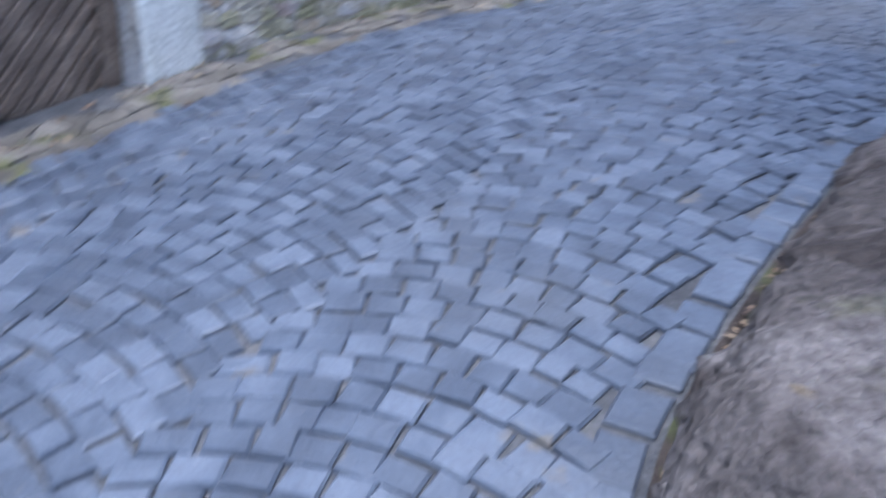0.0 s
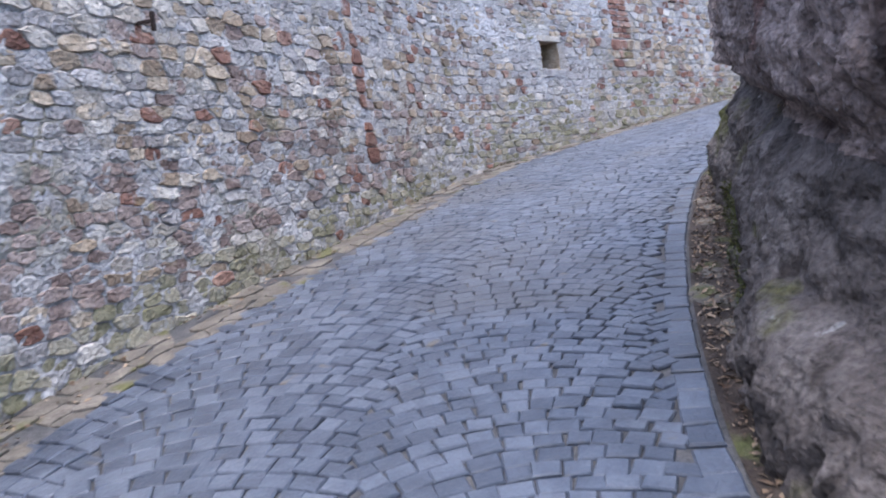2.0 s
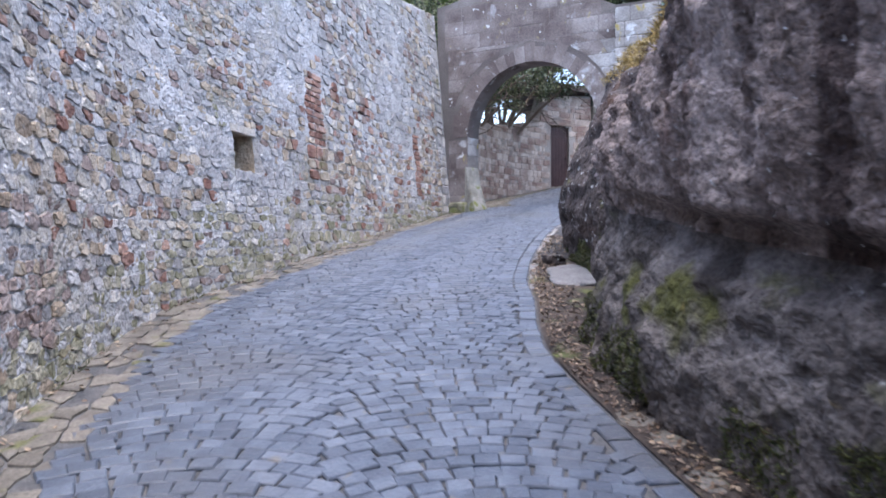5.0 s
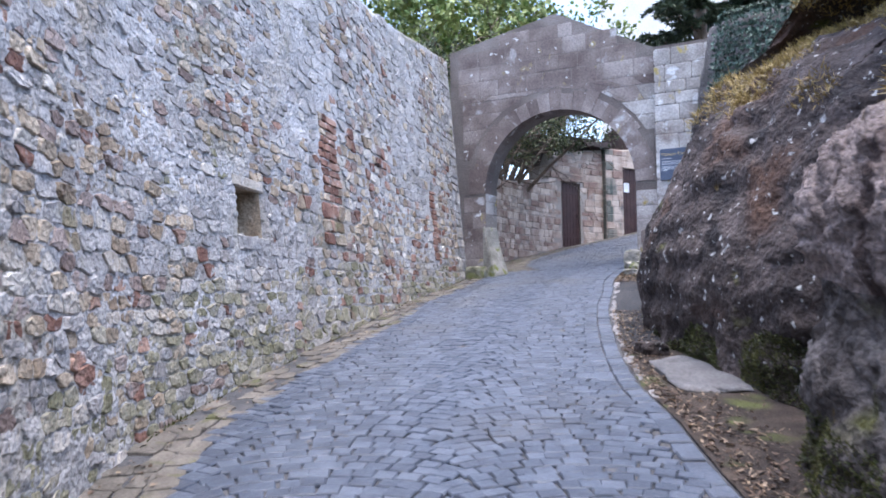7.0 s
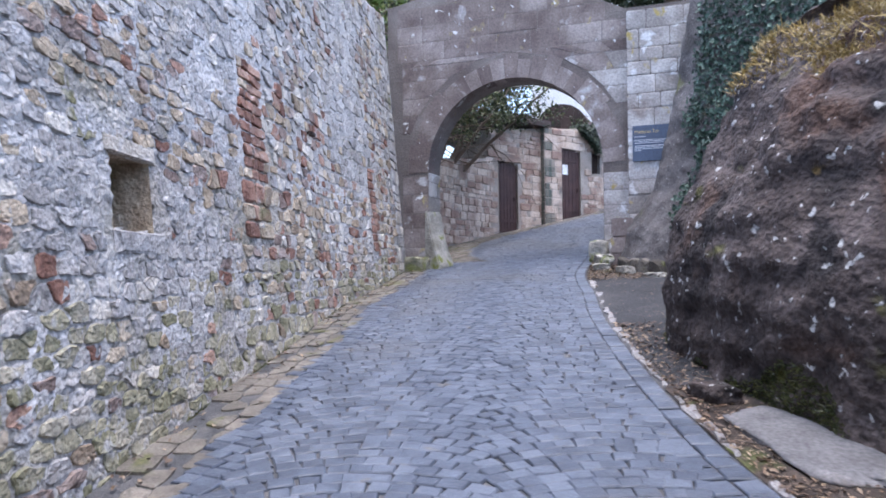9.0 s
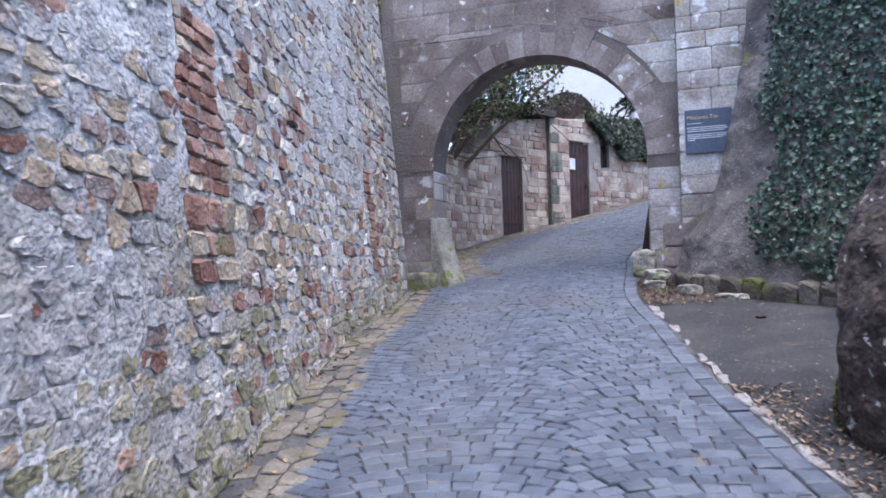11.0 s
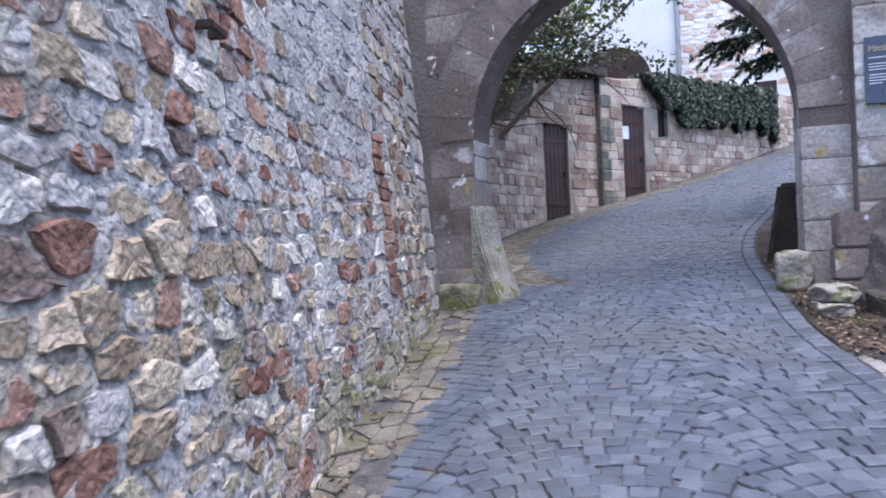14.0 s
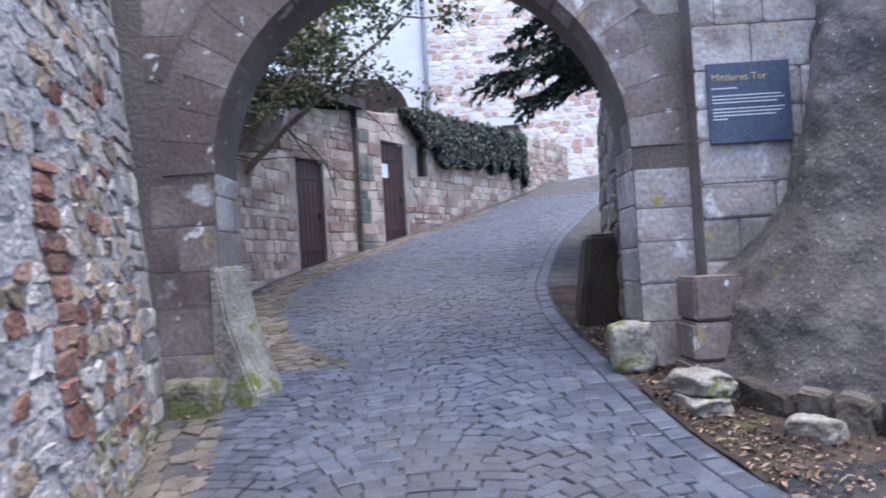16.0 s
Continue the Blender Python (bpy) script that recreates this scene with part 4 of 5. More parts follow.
for q in courses(lambda z: 0.0, lambda z: FAR.length, 2.7, 7.5, rng, (0.11, 0.25), (0.16, 0.5)):
    poly = dressed([(p + rng.uniform(-0.014, 0.014), v + rng.uniform(-0.014, 0.014)) for p, v in q], rng, 0.03)
    cu, cv = sum(p for p, _ in poly) / len(poly), sum(v for _, v in poly) / len(poly)
    if not fbase(cu) + 0.05 < cv < ftop(cu) - 0.06:
        continue
    if any(h[0] - 0.02 < max(p for p, _ in poly) and min(p for p, _ in poly) < h[1] + 0.02 and h[2] < max(q for _, q in poly) and min(q for _, q in poly) < h[3] + 0.02 for h in FHOLES):
        continue
    it = stone(poly, rng.uniform(0.006, 0.028), rng, place_far)
    if abs(cu - fl - 1.0) < 3.4 and cnt < 290:
        cnt += 1
        mesh_ob("stone", *it, M_far, wall_far)
    else:
        rest.append(it)
tagged(mesh_ob("more_stones", *pile(rest), M_far_many, wall_far), kind="stuff")
for h in FHOLES:
    niche(FAR, fbase, 0.0, h, 0.22, M_farcore, "reveal", wall_far)
for h in (DOOR_L, DOOR_R):
    q = [(h[0] - 0.2, h[3]), (h[1] + 0.22, h[3]), (h[1] + 0.2, h[3] + 0.24), (h[0] - 0.18, h[3] + 0.24)]
    mesh_ob("lintel", *stone(q, 0.03, rng, place_far), M_far, wall_far)


# projecting corner pier between the doors, and the flat roof over the first door
uc = fl + 0.42 + 0.56 * (fr - 0.52 - fl - 0.42)
M_stain = mat("green_stained_sandstone", [(0.10, 0.10, 0.09), (0.19, 0.18, 0.155), (0.34, 0.29, 0.24)], 1.8, 40, 0.9, 0.6, 25, vary="object", spread=0.15, streak=True, spots=[((0.06, 0.085, 0.075), 2.0, 0.55, 0.1)])
PIER = (uc, fr - 0.54)


def pier_face(u, z, out):
    return place_far(u, z, 0.16 + out)


zb, zt = fbase(uc), ftop(uc) + 0.02
c8 = [place_far(u, z, o) for z in (zb, zt) for u, o in ((PIER[0], -0.1), (PIER[1], -0.1), (PIER[1], 0.16), (PIER[0], 0.16))]
pier = mesh_ob("corner_pier", c8, [(0, 1, 2, 3), (7, 6, 5, 4), (0, 4, 5, 1), (1, 5, 6, 2), (2, 6, 7, 3), (3, 7, 4, 0)], M_farcore, wall_far)
for q in courses(lambda z: PIER[0], lambda z: PIER[1], zb, zt, rng, (0.16, 0.30), (0.22, 0.5)):
    mesh_ob("stone", *stone(dressed(q, rng, 0.025), rng.uniform(0.01, 0.03), rng, pier_face), M_stain if q[0][0] < uc + 0.15 and rng.random() < 0.6 else M_far, pier)
for q in courses(lambda z: -0.02, lambda z: 0.15, zb, zt, rng, (0.18, 0.30), (0.3, 0.5)):
    mesh_ob("stone", *stone(dressed(q, rng, 0.02), 0.012, rng, lambda u, v, out: place_far(PIER[0] - out, v, u)), M_stain, pier)
zr = ftop(uc) + 0.03
c8 = [place_far(u, z, o) for z in (zr, zr + 0.2) for u, o in ((fl - 1.15, -2.6), (PIER[0] + 0.25, -2.6), (PIER[0] + 0.25, 0.22), (fl - 1.15, 0.22))]
tagged(mesh_ob("flat_roof", c8, [(0, 1, 2, 3), (7, 6, 5, 4), (0, 4, 5, 1), (1, 5, 6, 2), (2, 6, 7, 3), (3, 7, 4, 0)], M_roof), "dark brown flat roof edge resting on the garden wall", "roof", kind="structure")


def plank_door(name, h, zb, arched, label):
    """A boarded door set into a doorway of the far wall."""
    x, y, tx, ty = FAR.at((h[0] + h[1]) / 2, -0.07)
    W, H = h[1] - h[0], h[3] - zb
    d = tagged(empty(name, (x, y, zb)), label, "door", kind="structure")
    d.rotation_euler = (0, 0, math.atan2(ty, tx))
    n = 6
    for k in range(n):
        a, b = -W / 2 + k * W / n, -W / 2 + (k + 1) * W / n
        m_ = (a + b) / W
        top = H - (0.10 * m_ * m_ if arched else 0.0)
        part("board", box(a + 0.003, b - 0.003, -0.025, 0.02, 0.0, top, 0.004), M_door, d)
    for z in (0.3, H - 0.4):
        part("batten", box(-W / 2 + 0.04, W / 2 - 0.04, -0.04, -0.025, z, z + 0.09, 0.004), M_door, d)
    part("handle", box(W / 2 - 0.14, W / 2 - 0.10, -0.07, -0.025, 0.95, 1.07, 0.006), M_iron, d, "dark iron handle")
    return d


plank_door("door_2", DOOR_L, 3.85, True, "closed dark brown boarded door with an arched head")
door_r = plank_door("door_3", DOOR_R, 4.3, False, "closed dark brown boarded door with a white paper note")
note = part("paper_note", box(-0.30, -0.06, -0.048, -0.043, 1.50, 1.82), M_white, None)
note.matrix_world = Matrix.Translation(door_r.location) @ Matrix.Rotation(door_r.rotation_euler.z, 4, "Z")
tagged(note, "white paper note pinned on the dark door", "notice")
x, y, tx, ty = FAR.at((HATCH[0] + HATCH[1]) / 2, -0.08)
hatch = tagged(empty("window_1", (x, y, HATCH[2])), "small dark barred window in the sandstone wall", "window", kind="structure")
hatch.rotation_euler = (0, 0, math.atan2(ty, tx))
part("pane", box(-0.2, 0.2, 0.03, 0.05, 0.0, 0.72), M_iron, hatch)
for k in range(4):
    part("bar", box(-0.2 + 0.1 * k + 0.04, -0.2 + 0.1 * k + 0.055, -0.01, 0.005, 0.0, 0.72), M_iron, hatch)
for z in (0.0, 0.68):
    part("window_frame", box(-0.2, 0.2, -0.02, 0.03, z, z + 0.04), M_iron, hatch)

INNER = Line([(34.0, 5.2), (30.0, 6.9), (26.0, 8.3), (22.5, 9.35), (20.0, 9.95), (18.6, 10.12), (17.3, 10.15)])
ibase = lambda u: ground_z(*INNER.at(u)[:2]) - 0.08
itop = lambda u: float(np.interp(INNER.at(u)[0], [17, 19, 21, 34], [5.6, 5.4, 5.2, 6.6]))
wall_inner = tagged(wall_core(INNER, 0.0, INNER.length, ibase, itop, 0.03, 0.5, M_farcore, "wall_south", (), step=0.14), "streaked sandstone retaining wall behind the gate", "wall", kind="structure")
pin = on_wall(INNER, ibase, 0.03)
rest, cnt = [], 0
for cu, cv, poly in rubble(0.0, INNER.length, 2.6, 6.6, rng, row=(0.2, 0.34), wide=(0.3, 0.7)):
    if ibase(cu) + 0.05 < cv < itop(cu) - 0.08:
        it = stone(poly, rng.uniform(0.012, 0.03), rng, pin)
        if cu > INNER.length - 6 and cnt < 120:
            cnt += 1
            mesh_ob("stone", *it, M_ashlar, wall_inner)
        else:
            rest.append(it)
tagged(mesh_ob("more_stones", *pile(rest), M_far_many, wall_inner), kind="stuff")

# iron staple and dark clump
ku = WALL.near(11.5, 12.7)[0]
x, y, tx, ty = WALL.at(ku, -LEAN * 2.2 - 0.02)
bm = box(-0.09, 0.09, -0.10, -0.07, -0.018, 0.018, 0.005)
box(-0.09, -0.06, -0.08, 0.06, -0.018, 0.018, 0.004, bm=bm)
box(0.06, 0.09, -0.08, 0.06, -0.018, 0.018, 0.004, bm=bm)
staple = tagged(part("wall_staple", bm, M_iron), "rusty iron staple set in the rubble wall", "bracket")
staple.matrix_world = Matrix.Translation((x, y, 4.3)) @ Matrix.Rotation(math.atan2(ty, tx), 4, "Z")

for _ in range(16):
    u, w = rng.uniform(RIGHT.near(2.4, 4.3)[0], RIGHT.near(5.0, 6.6)[0]), rng.uniform(0.03, 0.22)
    r = rng.uniform(0.05, 0.11)

    def place(p, q, out):
        x, y, _, _ = RIGHT.at(p, q)
        return (x, y, ground_z(x, y) - 0.008 + out)
    ang = [k * math.pi / 3.5 + rng.uniform(-0.2, 0.2) for k in range(7)]
    mesh_ob("verge_stone", *stone([(u + r * 1.4 * math.cos(a), w + r * math.sin(a)) for a in ang], 0.02, rng, place), M_strip, soil)
bm = bmesh.new()
bmesh.ops.create_icosphere(bm, subdivisions=3, radius=0.045)
for v in bm.verts:
    v.co *= 1 + 0.9 * noise.noise(v.co * 22)
    v.co.z = max(-0.01, v.co.z * 0.7)
rag = tagged(part("dark_rag", bm, M_iron, smooth=True), "small crumpled black rag on the asphalt", "litter")
rag.location = (13.86, 9.02, ground_z(13.86, 9.02) + 0.01)

# ---- stones and fittings round the gate ----


def boulder(name, at, size, m, label, seed, flat=0.0, turn=0.0):
    bm = bmesh.new()
    bmesh.ops.create_icosphere(bm, subdivisions=4, radius=1.0)
    for v in bm.verts:
        n = v.co.normalized()
        q = Vector([max(-0.72, min(0.72, c)) for c in n]) * 1.25
        d = 1 + 0.16 * noise.fractal(n * 1.4 + Vector((seed, 0, 0)), 0.9, 2.0, 5) + 0.10 * (abs(noise.noise(n * 3.1 + Vector((0, seed, 0)))) - 0.2)
        v.co = Vector((q.x * size[0], q.y * size[1], q.z * size[2])) * d
    ob = tagged(part(name, bm, m, None, smooth=True), label, "stone")
    ob.matrix_world = Matrix.Translation(at) @ Matrix.Rotation(turn, 4, "Z")
    if flat:
        ob.matrix_world = Matrix.Translation((0, 0, flat)) @ slope_frame(at[0], at[1], turn)
    return ob


M_pale_rock = mat("pale_mossy_stone", [(0.19, 0.175, 0.145), (0.29, 0.275, 0.24), (0.40, 0.38, 0.34)], 4, 40, 0.9, 0.8, 25, bump_deep=0.03, spots=[((0.17, 0.18, 0.05), 4, 0.56, 0.1)])
M_slab_pale = mat("worn_grey_slab", [(0.09, 0.088, 0.09), (0.135, 0.132, 0.135), (0.19, 0.185, 0.187)], 3, 40, 0.85, 0.6, 25, spots=[((0.10, 0.08, 0.06), 3, 0.60, 0.1)])
M_mossy_stone = mat("moss_covered_stone", [(0.12, 0.115, 0.08), (0.19, 0.18, 0.13), (0.28, 0.265, 0.21)], 4, 40, 0.9, 0.8, 25, bump_deep=0.03, spots=[((0.10, 0.11, 0.03), 3, 0.50, 0.12)])
boulder("guard_stone", (16.78, 10.36, 3.0), (0.17, 0.17, 0.20), M_pale_rock, "rounded pale guard stone with moss at the gate pier", 1.0)
boulder("flat_stone", (15.86, 10.14, 2.86), (0.24, 0.15, 0.075), M_pale_rock, "flat pale stone lying on another beside the kerb", 2.0, turn=0.3)
boulder("flat_stone", (15.80, 10.16, 2.73), (0.22, 0.14, 0.07), M_pale_rock, "flat pale stone on the ground under another", 3.0, turn=0.1)
boulder("rough_stone", (15.2, 9.72, 2.66), (0.15, 0.10, 0.09), M_pale_rock, "rough mossy stone at the buttress foot", 4.0, turn=0.7)
boulder("rough_stone", (14.95, 9.25, 2.6), (0.2, 0.12, 0.05), M_pale_rock, "flat mossy stone at the buttress foot", 5.0, turn=0.7)
boulder("ground_slab", (8.42, 7.86, ground_z(8.42, 7.86) - 0.02), (0.66, 0.30, 0.07), M_slab_pale, "flat worn grey rock slab in the ground before the boulder", 11.0, flat=-0.025, turn=0.5)
boulder("fallen_stone", (9.15, 8.38, ground_z(9.15, 8.38) + 0.03), (0.2, 0.12, 0.08), M_rock, "dark fallen stone at the boulder foot", 6.0, turn=0.6)

bm = bmesh.new()
prof = [(0.0, 0.0), (0.0, 1.05), (0.07, 1.02), (0.14, 0.62), (0.36, 0.05), (0.37, -0.1), (0.0, -0.1)]
vs = [[bm.verts.new((xx, -p * (1 - 0.25 * abs(xx)), z)) for p, z in prof] for xx in (-0.22, -0.08, 0.1, 0.24)]
for a, b in zip(vs[:-1], vs[1:]):
    for k in range(len(prof)):
        bm.faces.new((a[k - 1], a[k], b[k], b[k - 1]))
bm.faces.new(vs[0][::-1]), bm.faces.new(vs[-1])
bmesh.ops.recalc_face_normals(bm, faces=bm.faces)
bmesh.ops.bevel(bm, geom=bm.edges, offset=0.018, segments=2, affect="EDGES")
gs = tagged(part("guard_stone", bm, M_pale_rock), "tapered pale guard stone leaning on the gate jamb", "stone")
gs.matrix_world = Matrix.Translation((16.92, YL + 0.01, ground_z(16.9, YL) + 0.02)) @ Matrix.Rotation(-0.25, 4, "Z")
boulder("plinth_stone", (16.66, 13.70, 2.72), (0.15, 0.28, 0.24), M_mossy_stone, "worn mossy plinth stone under the gate pier", 8.0)
ledge = tagged(empty("low_ledge", (16.3, 9.6, 2.6)), "low ledge of dark squared stones before the wall", "ledge")
for k, (a, b, c, d, e, f) in enumerate([(16.12, 16.56, 9.72, 10.06, 3.22, 3.52), (16.12, 16.56, 9.30, 9.71, 3.24, 3.5), (16.10, 16.56, 9.62, 10.08, 2.95, 3.21), (16.10, 16.56, 9.25, 9.61, 2.93, 3.22), (16.08, 16.56, 9.5, 10.1, 2.5, 2.94)]):
    part("block", box(a - 16.3, b - 16.3, c - 9.6, d - 9.6, e - 2.6, f - 2.6, 0.02), M_ashlar, ledge)
bm = bmesh.new()
q0 = [(18.15, 10.04), (18.95, 9.98), (18.95, 10.50), (18.15, 10.56)]
q1 = [(18.25, 10.05), (18.85, 10.0), (18.85, 10.36), (18.25, 10.40)]
a = [bm.verts.new((*p, 2.95)) for p in q0]
b = [bm.verts.new((*p, 3.92)) for p in q1]
for k in range(4):
    bm.faces.new((a[k - 1], a[k], b[k], b[k - 1]))
bm.faces.new(b), bm.faces.new(a[::-1])
bmesh.ops.recalc_face_normals(bm, faces=bm.faces)
bmesh.ops.bevel(bm, geom=bm.edges, offset=0.04, segments=3, affect="EDGES")
M_darkbox = mat("dark_mossy_block", [(0.03, 0.022, 0.018), (0.055, 0.04, 0.032), (0.08, 0.06, 0.05)], 3, 40, 0.9, 0.6, 30, spots=[((0.05, 0.055, 0.02), 2.5, 0.52, 0.1)])
tagged(part("stone_block", bm, M_darkbox), "dark mossy tapered stone block behind the gate pier", "block")

# information sign
sign = tagged(empty("info_sign", (16.515, 9.45, 4.76)), "slate-blue information sign with a gold heading on the gate wall", "sign")
sign.rotation_euler = (0, 0, -math.pi / 2)
part("panel", box(-0.30, 0.30, -0.012, 0.012, -0.295, 0.295, 0.004), M_sign, sign)
for sx in (-0.28, 0.28):
    part("spacer", box(sx - 0.015, sx + 0.015, 0.012, 0.05, -0.02, 0.02), M_iron, sign)
fc = bpy.data.curves.new("heading", "FONT")
fc.body, fc.size, fc.extrude = "Mittleres Tor", 0.074, 0.001
fc.materials.append(M_gold)
hd = new("heading", fc)
hd.parent, hd.location, hd.rotation_euler = sign, (-0.27, -0.0145, 0.165), (math.pi / 2, 0, 0)
hd["label"] = "gold heading letters"
bars = [(0.105, 0.18), (0.05, 0.50), (0.025, 0.52), (0.0, 0.47), (-0.045, 0.52), (-0.07, 0.50), (-0.095, 0.45), (-0.12, 0.10)]
for z, w in bars:
    part("text_line", box(-0.27, -0.27 + w, -0.0155, -0.0125, z, z + 0.007), M_white, sign)

# ---- buildings beyond ----
house = tagged(empty("house", (40.0, 14.0, 5.0)), "tall white-rendered house with a grey downpipe", "house")
part("wall", box(0, 8, -1.35, 3.4, -2, 16), M_plaster, house)
bm = bmesh.new()
bmesh.ops.create_cone(bm, cap_ends=True, segments=12, radius1=0.09, radius2=0.09, depth=18)
for v in bm.verts:
    v.co += Vector((-0.12, -1.38, 7))
part("downpipe", bm, plain("zinc", (0.32, 0.32, 0.33), 0.5, 0.5), house)
mansion = tagged(empty("stone_house", (40.0, 8.0, 5.0)), "sunlit pale pink sandstone house wall with a small window", "house")
part("wall", box(0, 8, -6, 4.64, -2, 16), M_plaster, mansion)
its = []
for cu, cv, poly in rubble(3.0, 12.6, 3.5, 17.0, rng, row=(0.16, 0.30), wide=(0.2, 0.7), gap=0.02):
    if 3.1 < cu < 12.5 and not (8.9 < cu < 10.3 and 8.0 < cv < 9.3):
        its.append(stone(poly, 0.02, rng, lambda u, v, out: (-out, u - 8.0, v - 5.0)))
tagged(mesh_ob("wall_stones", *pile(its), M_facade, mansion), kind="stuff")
wn_ = part("window", box(-0.05, 0.02, 1.15, 1.85, 3.3, 4.0), M_iron, mansion)
part("sill", box(-0.1, 0.02, 1.05, 1.95, 3.18, 3.3), M_plaster, wn_)
shed = tagged(empty("shed", (30.0, 14.2, 6.5)), "dark flat-roofed shed with a brown barrel roof end", "shed")
part("wall", box(-0.6, 3.0, -0.4, 3.2, -2.5, 0.9), M_farcore, shed)
part("flat_roof", box(-1.6, 3.1, 0.15, 3.6, 0.75, 1.0, 0.03), M_roof, shed)
V, F = [], []
for xx in (-0.9, 3.0):
    for k in range(17):
        a_ = math.pi * k / 16
        V.append((xx, -0.58 + 0.9 * math.cos(a_), 1.0 + 0.85 * math.sin(a_)))
    V += [(xx, -1.48, 0.85), (xx, 0.32, 0.85)]
for k in range(16):
    F.append((k, k + 1, k + 20, k + 19))
F += [tuple(range(17)) + (17, 18), tuple(range(19, 36)) + (36, 37)]
mesh_ob("barrel_roof", V, F, M_roof, shed)
for yy in (-1.0, -0.58, -0.16):
    part("seam", box(-0.93, -0.89, yy - 0.015, yy + 0.015, 0.9, 1.0 + 0.85 * math.sqrt(max(0, 1 - ((yy + 0.58) / 0.9) ** 2)) - 0.02), M_roof, shed)

# ---- plants ----


def tube(pts, r0, r1, sides=6):
    V, F = [], []
    n = len(pts)
    for i, p in enumerate(pts):
        d = (pts[min(i + 1, n - 1)] - pts[max(i - 1, 0)]).normalized()
        a = d.cross(Vector((0.3, 0.2, 1))).normalized()
        b = d.cross(a)
        r = r0 + (r1 - r0) * i / (n - 1)
        for k in range(sides):
            t = 2 * math.pi * k / sides
            V.append(tuple(p + (a * math.cos(t) + b * math.sin(t)) * r))
    for i in range(n - 1):
        for k in range(sides):
            j = (k + 1) % sides
            F.append((i * sides + k, i * sides + j, (i + 1) * sides + j, (i + 1) * sides + k))
    return V, F


def limb(start, way, length, rng, bend=0.25, n=7, lift=0.0):
    p, d, out = Vector(start), Vector(way).normalized(), [Vector(start)]
    for _ in range(n):
        d = (d + Vector((rng.uniform(-bend, bend), rng.uniform(-bend, bend), rng.uniform(-bend, bend) + lift))).normalized()
        p = p + d * length / n
        out.append(p.copy())
    return out


def leaf(p, n, size, rng, long=1.5):
    """A pointed leaf blade, folded along its rib."""
    n = Vector(n).normalized()
    a = n.cross(Vector((rng.uniform(-1, 1), rng.uniform(-1, 1), rng.uniform(-1, 1)))).normalized()
    b = n.cross(a)
    s, l = size * 0.5, size * long * 0.5
    p = Vector(p)
    return ([tuple(p - b * l), tuple(p + a * s + n * s * 0.3), tuple(p + b * l), tuple(p - a * s + n * s * 0.3)], [(0, 1, 2), (0, 2, 3)])


def unit(rng):
    r = rng.random
    v = Vector((r() + r() - 1.0, r() + r() - 1.0, r() + r() - 1.0 + 1e-6))
    return v.normalized()


def leafy_tree(name, base, stems, m, label, seed, leaf_size, clump=0.5, per=45, height=4.0, spread=0.5, bare=0.55, toward=(0, 0, 0)):
    """A tree of several stems that fork twice, with leaf clumps at the outer twigs."""
    rng = random.Random(seed)
    t = tagged(empty(name, base), label, "tree")
    wood, leaves = [], []
    for _ in range(stems):
        w = Vector((rng.uniform(-spread, spread), rng.uniform(-spread, spread), 1)) + Vector(toward)
        main = limb((0, 0, 0), w, height * rng.uniform(0.8, 1.15), rng, 0.14, 9)
        wood.append(tube(main, 0.075, 0.02))
        for k in range(3, 10):
            for _ in range(2):
                tw = limb(main[k], unit(rng) + w * 0.5, height * rng.uniform(0.18, 0.4), rng, 0.3, 6)
                wood.append(tube(tw, 0.022, 0.006, 4))
                for q in tw[3:]:
                    if rng.random() < bare or q.z < height * 0.42:
                        continue
                    for _ in range(per):
                        p = q + unit(rng) * clump * rng.random() ** 0.6
                        leaves.append(leaf(p, unit(rng) + Vector((0, 0, 0.6)), leaf_size * rng.uniform(0.7, 1.3), rng))
    mesh_ob("trunk", *pile(wood), M_bark, t, smooth=True)
    mesh_ob("crown", *pile(leaves), m, t)
    return t


def conifer(name, base, height, reach, low, m, label, seed, boughs=60, sector=None):
    """A spruce-like tree: a straight trunk with drooping boughs of needle sprays."""
    rng = random.Random(seed)
    t = tagged(empty(name, base), label, "tree")
    mesh_ob("trunk", *tube([Vector((0, 0, height * k / 8)) for k in range(9)], 0.2, 0.03, 8), M_bark, t, smooth=True)
    sticks, needles = [], []
    for i in range(boughs):
        z = low + (height - low) * (i / boughs) ** 1.1
        a = rng.uniform(0, 2 * math.pi) if sector is None else rng.uniform(*sector)
        L = reach * (1 - 0.75 * (z - low) / (height - low)) * rng.uniform(0.7, 1.1)
        pts = limb((0, 0, z), (math.cos(a), math.sin(a), 0.12), L, rng, 0.10, 9, -0.035)
        sticks.append(tube(pts, 0.035, 0.006, 5))
        for k in range(2, len(pts)):
            d = (pts[k] - pts[k - 1]).normalized()
            for s in (-1, 1, -1, 1, 0):
                side_ = d.cross(Vector((0, 0, 1))).normalized() * s
                tw = limb(pts[k] - d * rng.uniform(0, L / 9), d * 0.8 + side_ + Vector((0, 0, rng.uniform(-0.35, 0.05))), L * rng.uniform(0.12, 0.26), rng, 0.15, 4, -0.06)
                sticks.append(tube(tw, 0.008, 0.003, 3))
                for p, q in zip(tw[:-1], tw[1:]):
                    for _ in range(11):
                        c = p.lerp(q, rng.random())
                        n = (unit(rng) + (q - p).normalized() * 1.2).normalized()
                        e = n.cross(unit(rng)).normalized() * 0.026
                        l = rng.uniform(0.06, 0.14)
                        needles.append(([tuple(c - e), tuple(c + e), tuple(c + n * l)], [(0, 1, 2)]))
    mesh_ob("boughs", *pile(sticks), M_bark, t)
    mesh_ob("crown", *pile(needles), m, t)
    return t


